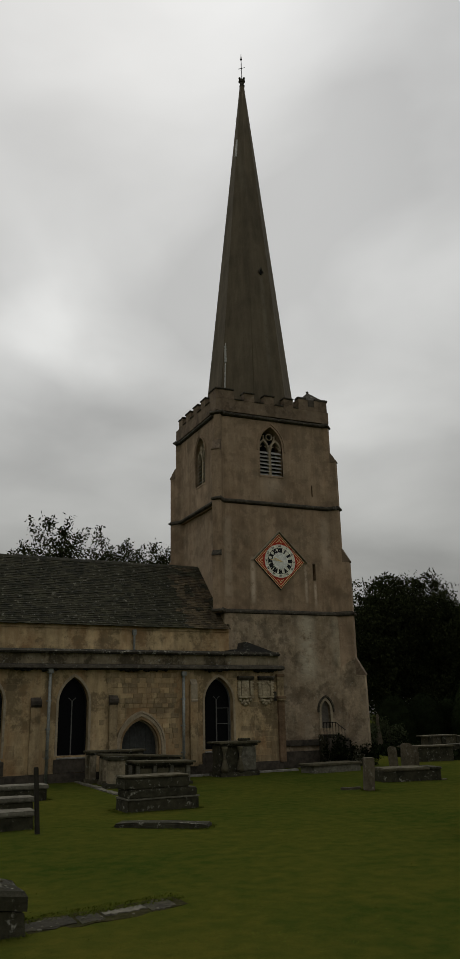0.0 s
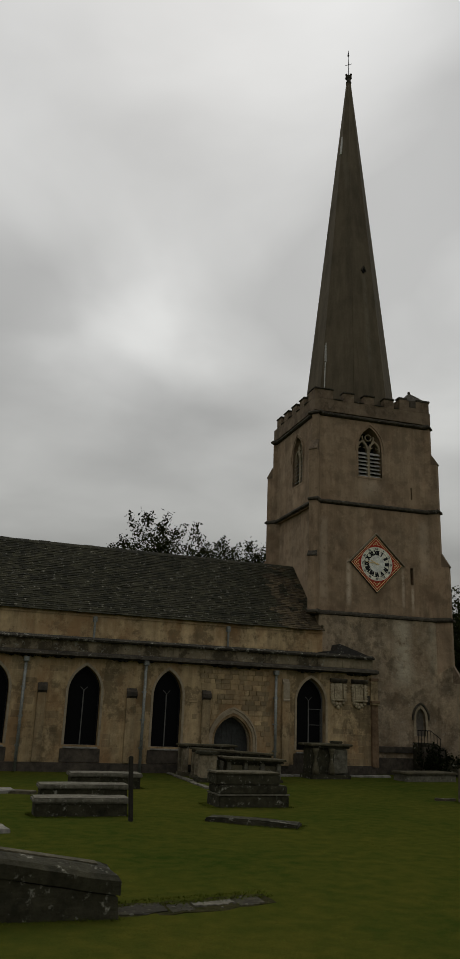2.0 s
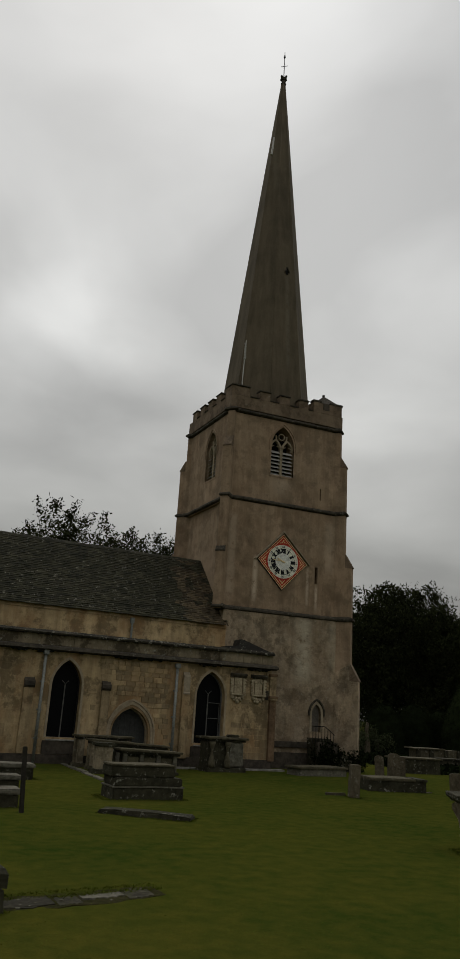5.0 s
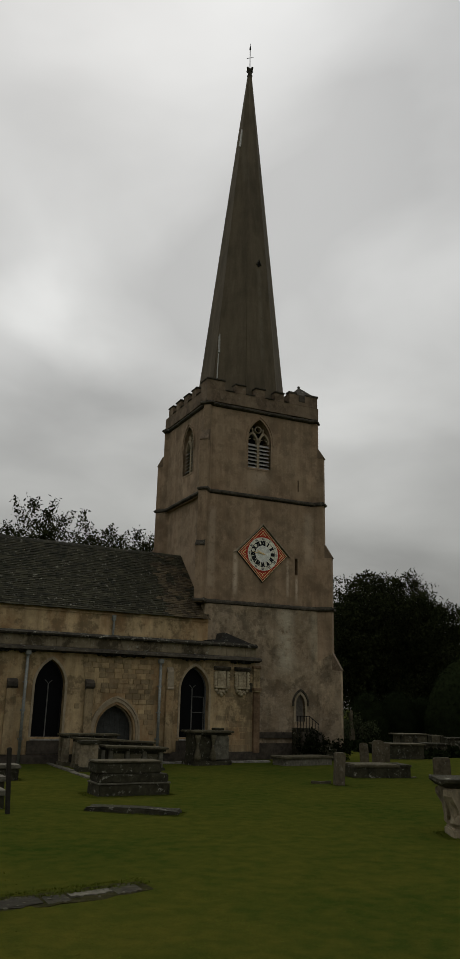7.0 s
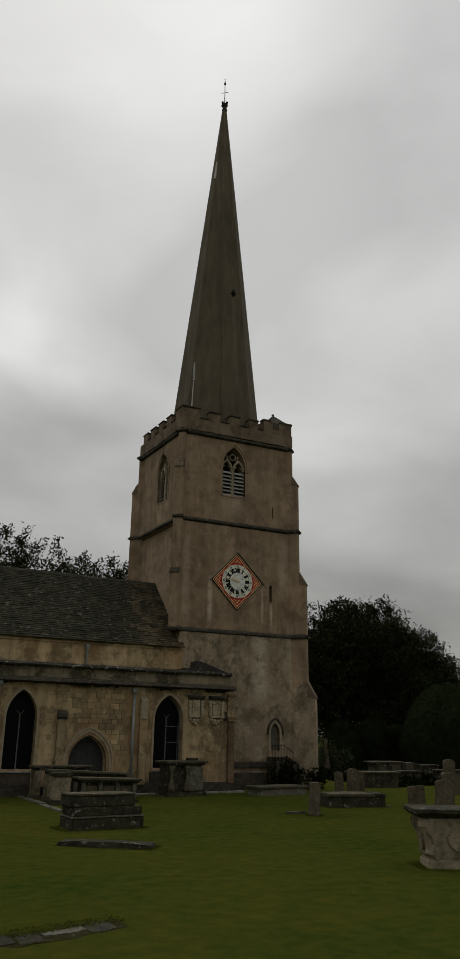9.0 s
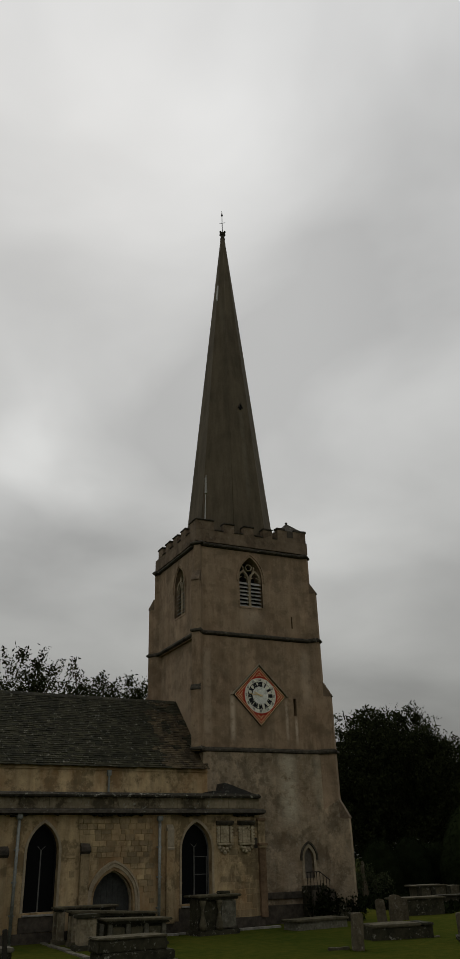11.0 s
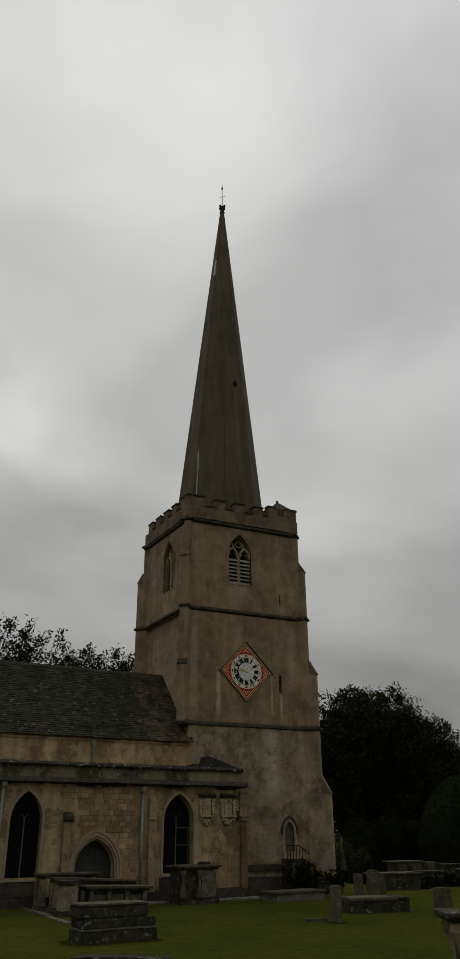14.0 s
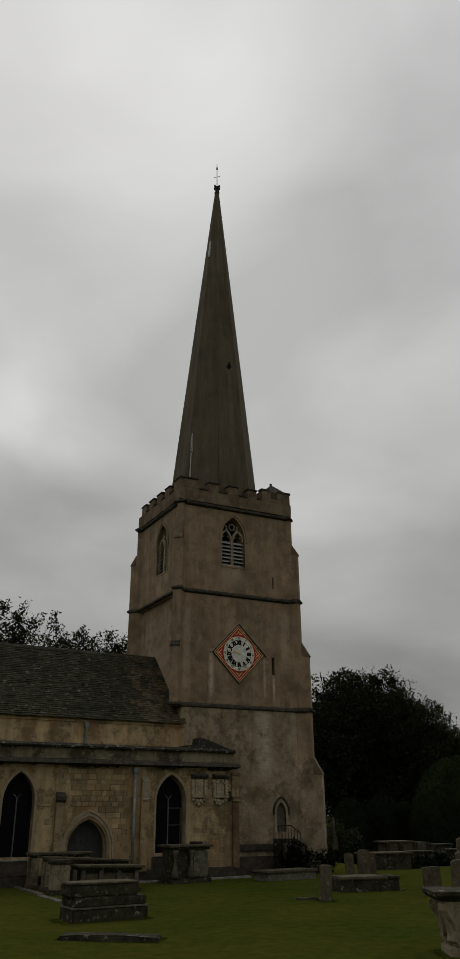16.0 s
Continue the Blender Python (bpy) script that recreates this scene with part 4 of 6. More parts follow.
bm = tube(bmesh.new(), (SX, SY, 42.8), (SX, SY, 45.0), 0.03, 0.018, 6)
tube(bm, (SX - 0.28, SY - 0.1, 43.55), (SX + 0.30, SY + 0.1, 44.1), 0.02, seg=6)
bmesh.ops.create_cone(bm, cap_ends=True, segments=6, radius1=0.07, radius2=0.0, depth=0.42, matrix=Matrix.Translation((SX, SY, 44.75)))
part("weather_vane", bm, M_IRON, tower, "thin black iron weather vane")

# belfry windows


def belfry(cx, w, z0, zs, zt, put, depth, label):
    win = new("belfry_window")
    win.parent = tower
    win["label"] = label
    hw = w / 2
    part("surround", band(arch(cx, w, z0, zs, zt, grow=0.09), arch(cx, w, z0, zs, zt, grow=0.0), depth(-0.02), depth(0.10), put), M_RENDER, win)
    part("hood", band(arch(cx, w, zs - 0.2, zs, zt, grow=0.15), arch(cx, w, zs - 0.2, zs, zt, grow=0.095), depth(-0.06), depth(0.03), put), M_RENDER, win)
    part("mullion", prism(bmesh.new(), [(cx - 0.07, z0), (cx + 0.07, z0), (cx + 0.07, zs + 0.05), (cx - 0.07, zs + 0.05)], depth(0.12), depth(0.3), put), M_DRESS, win)
    for s in (-1, 1):
        c2 = cx + s * (hw / 2 + 0.015)
        lw = hw - 0.11
        part("light_arch", band(arch(c2, lw, zs - 0.1, zs - 0.08, zs + 0.42, grow=0.06), arch(c2, lw, zs - 0.1, zs - 0.08, zs + 0.42, grow=-0.03), depth(0.12), depth(0.28), put), M_DRESS, win)
        bm = bmesh.new()
        p = [(cx + s * 0.02, zs + 0.02), (cx + s * 0.16, zs + 0.22), (cx + s * 0.30, zs + 0.52), (cx + s * 0.33, zs + 0.72)]
        for q0, q1 in zip(p, p[1:]):
            tube(bm, put(*q0, depth(0.2)), put(*q1, depth(0.2)), 0.05, seg=6)
        part("tracery", bm, M_DRESS, win)
        ring_c, ring_r = (cx, zs + 0.64), 0.19
        if s > 0:
            pts = [(ring_c[0] + ring_r * math.cos(math.pi * i / 8), ring_c[1] + ring_r * math.sin(math.pi * i / 8)) for i in range(16)]
            inn = [(ring_c[0] + (ring_r - 0.04) * math.cos(math.pi * i / 8), ring_c[1] + (ring_r - 0.04) * math.sin(math.pi * i / 8)) for i in range(16)]
            part("tracery_ring", band(pts, inn, depth(0.14), depth(0.26), put, closed=True), M_DRESS, win)
        for sx in (-1, 1):
            bm = bmesh.new()
            tube(bm, put(c2 + sx * lw * 0.46, zs + 0.04, depth(0.2)), put(c2 + sx * 0.06, zs + 0.12, depth(0.2)), 0.045, 0.015, 6)
            part("cusp", bm, M_DRESS, win)
        n = 7
        for k in range(n):
            z = z0 + 0.03 + k * (zs - z0 - 0.15) / n
            o = [(0.12, z), (0.12, z + 0.025), (0.34, z + 0.20), (0.34, z + 0.175)]
            bm = bmesh.new()
            va = [bm.verts.new(put(c2 - lw / 2 - 0.03, v, depth(u))) for u, v in o]
            vb = [bm.verts.new(put(c2 + lw / 2 + 0.03, v, depth(u))) for u, v in o]
            bm.faces.new(va)
            bm.faces.new(vb[::-1])
            for i in range(4):
                bm.faces.new((va[i], va[(i + 1) % 4], vb[(i + 1) % 4], vb[i]))
            part("louvre", bm, M_LOUVRE, win, "pale weathered louvre board")
    part("sill", prism(bmesh.new(), [(cx - hw - 0.05, z0 - 0.09), (cx + hw + 0.05, z0 - 0.09), (cx + hw + 0.05, z0), (cx - hw - 0.05, z0)], depth(-0.025), depth(0.3), put), M_RENDER, win)
    part("dark_chamber", prism(bmesh.new(), arch(cx, w + 0.3, z0 - 0.1, zs, zt + 0.1), depth(0.79), depth(0.82), put), M_VOID, win)


def fr(u, v, w):
    return (u, w, v)


belfry(-0.22, 1.32, 14.38, 15.95, 17.12, fr, lambda d: -3.26 + d, "two-light pointed belfry window with pale louvres")
belfry(-1.05, 1.30, 14.20, 15.75, 16.92, left, lambda d: -3.24 + d, "two-light pointed belfry window with pale louvres")
part("slit_void", boxes((1.75, 2.1, -2.9, -2.85, 8.8, 9.9), (1.95, 2.28, -2.8, -2.75, 13.3, 14.2)), M_VOID, tower)

# low tower doorway with steps and rail
part("tower_door", prism(bmesh.new(), arch(2.07, 0.54, 1.7, 2.55, 3.02), -3.28, -3.22), M_DOOR, tower, "small grey wooden door")
part("door_surround", band(arch(2.07, 0.50, 1.72, 2.55, 3.0, grow=0.12), arch(2.07, 0.50, 1.72, 2.55, 3.0, grow=0.0), -3.49, -3.40), M_DRESS, tower)
part("door_hood", band(arch(2.07, 0.50, 2.45, 2.55, 3.0, grow=0.2), arch(2.07, 0.50, 2.45, 2.55, 3.0, grow=0.13), -3.55, -3.42), M_DARKSTONE, tower)
steps = thing("stone_steps", "dark mossy stone steps rising to the tower door", "steps")
for k in range(8):
    part("step", roughen(boxes((1.5, 3.9 - k * 0.24, -4.55, -3.63, k * 0.18, k * 0.18 + 0.177), bevel=0.015), 0.01), M_TOMB_DARK, steps)
part("cheek_wall", roughen(boxes((1.4, 2.5, -4.72, -4.56, -0.1, 1.28), bevel=0.02), 0.015), M_PLINTH, steps)
rail = thing("handrail", "thin black iron handrail beside the steps", "handrail")
for k in range(8):
    x = 1.22 + k * 0.16
    top = 1.98 if k < 5 else 1.98 - (k - 4) * 0.11
    part("baluster", tube(bmesh.new(), (x, -4.6, 1.2 - max(0, k - 4) * 0.12), (x, -4.6, top), 0.014, seg=6), M_IRON, rail)
bm = tube(bmesh.new(), (1.20, -4.6, 1.99), (1.86, -4.6, 1.99), 0.02, seg=6)
tube(bm, (1.86, -4.6, 1.99), (2.38, -4.6, 1.63), 0.02, seg=6)
part("top_rail", bm, M_IRON, rail)

# ---- the clock ----
CX, CZ, CY = -0.05, 9.82, -3.42
clock = thing("tower_clock", "red and gold diamond clock face with a cream ring of numerals", "clock")


def diamond(r):
    return [(CX, CZ - r), (CX + r * 0.97, CZ), (CX, CZ + r), (CX - r * 0.97, CZ)]


part("back_board", prism(bmesh.new(), diamond(1.46), CY, CY + 0.08), M_BLACK, clock)
part("red_field", prism(bmesh.new(), diamond(1.42), CY - 0.014, CY + 0.01), M_RED, clock)
part("gold_line", band(diamond(1.415), diamond(1.378), CY - 0.022, CY, closed=True), M_GOLD, clock)
part("gold_line", band(diamond(1.285), diamond(1.245), CY - 0.022, CY, closed=True), M_GOLD, clock)
part("black_line", band(diamond(1.355), diamond(1.335), CY - 0.020, CY, closed=True), M_BLACK, clock)


def disc(r, y0, y1, seg=64):
    return prism(bmesh.new(), [(CX + r * math.sin(2 * math.pi * i / seg), CZ + r * math.cos(2 * math.pi * i / seg)) for i in range(seg)], y0, y1)


part("chapter_ring", disc(0.86, CY - 0.030, CY), M_DIAL, clock, "cream numeral ring")
part("centre_disc", disc(0.43, CY - 0.046, CY - 0.02), M_DISC, clock, "pale green centre disc")


def lettering(text, size, x, z, turn, y, material, name, bold=0.0, narrow=1.0):
    cu = bpy.data.curves.new(name, "FONT")
    cu.body, cu.size, cu.align_x, cu.align_y, cu.extrude, cu.offset = text, size, "CENTER", "CENTER", 0.004, bold
    tmp = new(name, cu)
    me = bpy.data.meshes.new_from_object(tmp.evaluated_get(bpy.context.evaluated_depsgraph_get()))
    bpy.data.objects.remove(tmp)
    bpy.data.curves.remove(cu)
    me.materials.clear()
    me.materials.append(material)
    ob = new(name, me)
    ob.matrix_basis = pose(x, y, z, 90, 0, 0) @ Matrix.Rotation(radians(turn), 4, "Z") @ Matrix.Diagonal((narrow, 1, 1, 1))
    ob.parent = clock
    return ob


bpy.context.view_layer.update()
for h, numeral in enumerate(("XII", "I", "II", "III", "IV", "V", "VI", "VII", "VIII", "IX", "X", "XI")):
    a = radians(30 * h)
    ob = lettering(numeral, 0.285, CX + 0.53 * math.sin(a), CZ + 0.53 * math.cos(a), -30 * h, CY - 0.038, M_BLACK, "numeral", 0.030, 0.72)
    lettering(str(60 if h == 0 else 5 * h), 0.14, CX + 0.755 * math.sin(a), CZ + 0.755 * math.cos(a), -30 * h, CY - 0.038, M_BLACK, "minute_figure", 0.002)
part("ring_line", band([(CX + 0.665 * math.sin(i * math.pi / 32), CZ + 0.665 * math.cos(i * math.pi / 32)) for i in range(64)],
                       [(CX + 0.648 * math.sin(i * math.pi / 32), CZ + 0.648 * math.cos(i * math.pi / 32)) for i in range(64)], CY - 0.036, CY - 0.02, closed=True), M_BLACK, clock)
part("ring_line", band([(CX + 0.89 * math.sin(i * math.pi / 32), CZ + 0.89 * math.cos(i * math.pi / 32)) for i in range(64)],
                       [(CX + 0.855 * math.sin(i * math.pi / 32), CZ + 0.855 * math.cos(i * math.pi / 32)) for i in range(64)], CY - 0.036, CY - 0.01, closed=True), M_RED, clock)
for ang, ln, w in ((-84, 0.66, 0.018), (-66, 0.40, 0.026)):
    a = radians(ang)
    d = Vector((math.sin(a), math.cos(a)))
    s = Vector((d.y, -d.x))
    c = Vector((CX, CZ))
    tip = [c - d * 0.12 + s * w * 0.5, c + d * ln * 0.7 + s * w, c + d * ln, c + d * ln * 0.7 - s * w, c - d * 0.12 - s * w * 0.5]
    part("pointer", prism(bmesh.new(), [tuple(p) for p in tip], CY - 0.075, CY - 0.06), M_GOLD, clock, "gilded clock pointer")
part("pointer_boss", disc(0.05, CY - 0.08, CY - 0.04, 16), M_GOLD, clock)
# gilded leaf ornament in each corner
for k in range(4):
    a = k * math.pi / 2
    for du, dv, r in ((0, 1.08, 0.05), (-0.07, 1.0, 0.045), (0.07, 1.0, 0.045), (-0.15, 0.95, 0.035), (0.15, 0.95, 0.035)):
        u, v = du * math.cos(a) + dv * math.sin(a), -du * math.sin(a) + dv * math.cos(a)
        bm = bmesh.new()
        bmesh.ops.create_icosphere(bm, subdivisions=1, radius=r, matrix=Matrix.Translation((CX + u, CY - 0.012, CZ + v)) @ Matrix.Diagonal((1, 0.3, 1, 1)))
        part("gilt_leaf", bm, M_GOLD, clock)
# stone hood over the upper edges and its leg stains
hood = [(CX - 1.57, CZ - 0.02), (CX, CZ + 1.58), (CX + 1.57, CZ - 0.02)]
inn = [(CX - 1.50, CZ - 0.02), (CX, CZ + 1.50), (CX + 1.50, CZ - 0.02)]
part("clock_hood", roughen(band(hood, inn, -3.50, -3.30), 0.008), M_DRESS, tower, "stone drip mould over the clock")

# flagpole behind the battlements
pole = thing("flagpole", "thin white flagpole with a furled flag behind the battlements", "flagpole")
part("pole", tube(bmesh.new(), (-2.62, -2.85, 17.9), (-2.45, -2.80, 21.9), 0.035, 0.02, 8), M_WHITE, pole)
bm = bmesh.new()
for k in range(6):
    tube(bm, (-2.50 + 0.015 * (k % 2), -2.84, 20.75 + k * 0.16), (-2.48 - 0.012 * (k % 2), -2.82, 20.91 + k * 0.16), 0.07 - 0.007 * k, 0.06, 7)
part("furled_flag", bm, M_LOUVRE, pole)

# the tower's front runs four degrees off the line of the aisle


def skew(root):
    for o in (root, *root.children_recursive):
        if o.name.split(".")[0] in ("spire", "rib", "repair_stone", "spire_light", "spire_light_hood", "finial", "weather_vane"):
            continue
        if o.type != "MESH":
            continue
        shift = -0.066 * (o.matrix_basis.translation.x + 3.3)
        if o.matrix_basis.translation.length > 0.001:
            o.matrix_basis = pose(0, shift, 0) @ Matrix.Translation(o.matrix_basis.translation) @ pose(0, 0, 0, 0, 0, -3.8) @ o.matrix_basis.to_3x3().to_4x4()
        else:
            for v in o.data.vertices:
                v.co.y -= 0.066 * (v.co.x + 3.3)


for root in (tower, clock, steps, rail, pole):
    skew(root)

# ---- graves ----


def slab(bm, x0, x1, y0, y1, z0, z1, bevel=0.02, rough=0.012):
    b2 = bmesh.new()
    box(b2, x0, x1, y0, y1, z0, z1, bevel=bevel)
    long = [e for e in b2.edges if e.calc_length() > 0.4]
    bmesh.ops.subdivide_edges(b2, edges=long, cuts=4)
    me = bpy.data.meshes.new("t")
    b2.to_mesh(me)
    b2.free()
    bm.from_mesh(me)
    bpy.data.meshes.remove(me)
    return roughen(bm, rough, 2.6)


def stepped_tomb(name, label, at, turn, tiers, mats):
    t = thing(name, label, "tomb", at=at, turn=turn)
    z = -0.06
    for i, ((w, d, h, dx, dy), m) in enumerate(zip(tiers, mats)):
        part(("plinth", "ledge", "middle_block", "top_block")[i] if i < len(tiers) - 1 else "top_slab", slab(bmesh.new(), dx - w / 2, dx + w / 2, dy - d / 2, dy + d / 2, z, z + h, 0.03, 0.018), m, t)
        z += h
    return t


# three-tier tomb; its thin pale ledge paints lichen and the lit edge
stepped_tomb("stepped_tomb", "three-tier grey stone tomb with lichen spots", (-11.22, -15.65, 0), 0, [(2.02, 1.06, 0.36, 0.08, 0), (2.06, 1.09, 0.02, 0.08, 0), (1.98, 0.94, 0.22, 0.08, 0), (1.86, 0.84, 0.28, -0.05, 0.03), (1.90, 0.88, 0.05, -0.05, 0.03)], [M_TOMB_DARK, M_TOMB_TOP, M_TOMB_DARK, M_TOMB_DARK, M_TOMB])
# near coffin tomb
near = thing("coped_tomb", "dark mossy coped tomb with a tilted lid on a rubble plinth", "tomb", at=(-17.05, -26.95, 0))
bm = prism(bmesh.new(), [(-2.4, -0.06), (0.0, -0.06), (-0.01, 0.24), (-2.4, 0.60)], 0.02, 0.80)
bmesh.ops.subdivide_edges(bm, edges=bm.edges[:], cuts=6, use_grid_fill=True)
part("plinth", roughen(roughen(bm, 0.05, 2.2), 0.028, 6), M_TOMB_DARK, near)
bm = prism(bmesh.new(), [(0.0, 0.0), (-0.02, 0.15), (0.04, 0.20), (0.22, 0.245), (0.58, 0.245), (0.78, 0.20), (0.82, 0.15), (0.80, 0.0)], -2.42, 0.02, lambda u, v, w: (w, u, v))
for v in bm.verts:
    if v.co.z > 0.22:
        v.co.x = v.co.x * 0.86 - 0.17
    elif v.co.z > 0.18:
        v.co.x = v.co.x * 0.97 - 0.04
bmesh.ops.subdivide_edges(bm, edges=[e for e in bm.edges if e.calc_length() > 1], cuts=10)
for v in bm.verts:
    v.co.z += 0.25 - v.co.x * 0.153
part("coped_lid", roughen(roughen(bm, 0.016, 2.4), 0.008, 9), M_TOMB_DARK, near, "coped lid with chamfered edges")
bm = boxes((-2.2, -0.22, 0.30, 0.50, 0.24, 0.262), bevel=0.008)
for v in bm.verts:
    v.co.z += 0.25 - v.co.x * 0.153
part("lid_ridge", roughen(bm, 0.008, 5), M_TOMB, near)

# low chest tombs in a row; shaded sides and lit slabs are in the colours
for at, w, d, h, lab in (((-16.05, -17.50, 0), 2.25, 0.80, 0.40, "low dark chest tomb with a pale lichened slab"), ((-15.50, -14.40, 0), 2.45, 0.85, 0.42, "low dark chest tomb with a cracked pale slab"), ((-14.27, -10.95, 0), 2.30, 0.95, 0.46, "low stone chest tomb with a flat pale slab")):
    t = thing("chest_tomb", lab, "tomb", "low chest tombs on the lawn", at=at, turn=-1)
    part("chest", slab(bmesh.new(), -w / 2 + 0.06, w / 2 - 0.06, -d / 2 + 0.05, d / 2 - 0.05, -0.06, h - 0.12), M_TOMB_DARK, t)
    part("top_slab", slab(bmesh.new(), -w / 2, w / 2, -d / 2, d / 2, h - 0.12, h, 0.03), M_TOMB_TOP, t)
# dark wooden post beside them
t = thing("wooden_post", "dark weathered wooden post standing in the grass", "post", at=(-15.14, -18.75, 0))
t.matrix_basis = pose(-15.10, -18.75, 0, 0, -4.0, 0)
part("post", roughen(box(bmesh.new(), -0.048, 0.048, -0.05, 0.05, -0.2, 1.38, bevel=0.015), 0.01, 3), M_WOOD, t)

# table tombs by the wall
for at, w, d, h, tilt, tn, lab, tt in (((-9.14, -5.55, 0), 2.36, 0.9, 1.18, 0.0, 1, "table tomb with a thin dark slab on pale panelled ends", 0),
                                       ((-8.52, -6.85, 0), 3.24, 0.9, 1.02, 0.050, -2, "table tomb with a long tilting slab on stout pale legs", 0),
                                       ((-8.20, -8.20, 0), 2.50, 1.0, 0.84, 0.028, -1, "table tomb with a moulded slab over panelled sides", 1)):
    t = thing("table_tomb", lab, "tomb", "table tombs by the aisle wall", at=at, turn=tn)

    def tilted(bm):
        for v in bm.verts:
            v.co.z -= tilt * v.co.x * min(1, max(0, v.co.z / h))
        return bm

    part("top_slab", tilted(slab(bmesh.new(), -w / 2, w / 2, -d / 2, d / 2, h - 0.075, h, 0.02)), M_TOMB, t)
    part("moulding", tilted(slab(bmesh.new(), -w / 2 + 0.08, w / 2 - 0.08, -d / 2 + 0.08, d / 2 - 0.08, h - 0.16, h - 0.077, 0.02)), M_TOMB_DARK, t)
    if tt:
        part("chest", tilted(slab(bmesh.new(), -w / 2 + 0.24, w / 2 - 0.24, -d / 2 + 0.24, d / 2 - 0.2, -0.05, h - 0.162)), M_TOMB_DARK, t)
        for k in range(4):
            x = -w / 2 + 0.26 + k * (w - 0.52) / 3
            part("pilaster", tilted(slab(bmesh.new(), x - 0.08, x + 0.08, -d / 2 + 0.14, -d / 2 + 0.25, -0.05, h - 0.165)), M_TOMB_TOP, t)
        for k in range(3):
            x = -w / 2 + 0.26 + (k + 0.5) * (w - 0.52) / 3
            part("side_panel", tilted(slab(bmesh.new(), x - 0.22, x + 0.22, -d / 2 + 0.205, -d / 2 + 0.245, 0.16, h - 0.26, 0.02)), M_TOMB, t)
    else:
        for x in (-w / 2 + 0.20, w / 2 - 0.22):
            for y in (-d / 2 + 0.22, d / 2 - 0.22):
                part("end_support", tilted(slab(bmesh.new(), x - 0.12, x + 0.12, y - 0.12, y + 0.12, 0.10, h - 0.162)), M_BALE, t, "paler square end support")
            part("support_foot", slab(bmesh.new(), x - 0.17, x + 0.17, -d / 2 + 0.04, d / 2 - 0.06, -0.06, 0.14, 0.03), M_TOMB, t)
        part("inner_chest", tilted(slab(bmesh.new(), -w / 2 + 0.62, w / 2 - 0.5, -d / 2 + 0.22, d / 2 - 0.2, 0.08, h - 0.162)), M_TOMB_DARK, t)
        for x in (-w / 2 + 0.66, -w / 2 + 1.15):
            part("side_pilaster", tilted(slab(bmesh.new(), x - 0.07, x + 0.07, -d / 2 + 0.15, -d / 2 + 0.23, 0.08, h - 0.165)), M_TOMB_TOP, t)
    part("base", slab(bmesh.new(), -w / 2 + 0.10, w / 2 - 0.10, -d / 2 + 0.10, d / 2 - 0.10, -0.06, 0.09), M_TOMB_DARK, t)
# short pedestal before them
t = thing("pedestal_tomb", "short pale square pedestal tomb with a dark moulded cap", "tomb", at=(-10.02, -8.42, 0), turn=-4)
part("base", slab(bmesh.new(), -0.42, 0.42, -0.40, 0.40, -0.06, 0.14, 0.03), M_TOMB_DARK, t)
part("chest", slab(bmesh.new(), -0.29, 0.29, -0.28, 0.28, 0.13, 0.93, 0.03), M_BALE, t, "pale lichened chest")
part("front_panel", slab(bmesh.new(), -0.19, 0.19, -0.305, -0.27, 0.24, 0.82, 0.015), M_BALE, t)
part("cap", slab(bmesh.new(), -0.38, 0.38, -0.37, 0.37, 0.93, 1.05, 0.03), M_TOMB_DARK, t)

# pedestal tomb by the window
t = thing("pedestal_tomb", "tall grey pedestal tomb with an overhanging moulded slab", "tomb", at=(-4.10, -6.15, 0), turn=4)
part("top_slab", slab(bmesh.new(), -1.0, 1.0, -0.6, 0.6, 1.27, 1.36, 0.03), M_TOMB, t)
part("cornice", slab(bmesh.new(), -0.9, 0.9, -0.52, 0.52, 1.18, 1.268, 0.03), M_TOMB_DARK, t)
part("inner_chest", slab(bmesh.new(), -0.86, 0.30, -0.36, 0.36, 0.12, 1.178), M_TOMB_DARK, t)
part("pedestal", slab(bmesh.new(), 0.08, 0.82, -0.46, 0.46, 0.18, 1.178, 0.05), M_TOMB_TOP, t)
for x in (-0.72, 0.02):
    bm = lathe(bmesh.new(), [(0.10 + 0.05 * math.sin(k * 0.75 + 0.6), 0.16 + k * 0.1125) for k in range(10)])
    bmesh.ops.translate(bm, verts=bm.verts[:], vec=(x, -0.46, 0))
    part("baluster_leg", bm, M_TOMB, t, "turned corner leg", smooth=True)
part("base", slab(bmesh.new(), -0.92, 0.92, -0.54, 0.54, -0.06, 0.16, 0.03), M_TOMB_DARK, t)
part("knob", slab(bmesh.new(), 0.25, 0.75, -0.2, 0.2, 1.361, 1.46, 0.04), M_TOMB_DARK, t)

# long fallen ledger in the lawn
t = thing("ledger_stone", "long narrow mossy ledger stone sunk in the lawn", "grave slab", at=(-12.36, -19.20, 0), turn=-37)
part("stone", slab(bmesh.new(), -1.08, 1.10, -0.28, 0.28, -0.1, 0.09, 0.03, 0.045), M_TOMB_DARK, t)
# broken ledger sunk in the turf near the coped tomb
t = thing("broken_ledger", "broken ledger stone sunk in the turf, half covered with earth", "grave slab")
rng = random.Random(3)


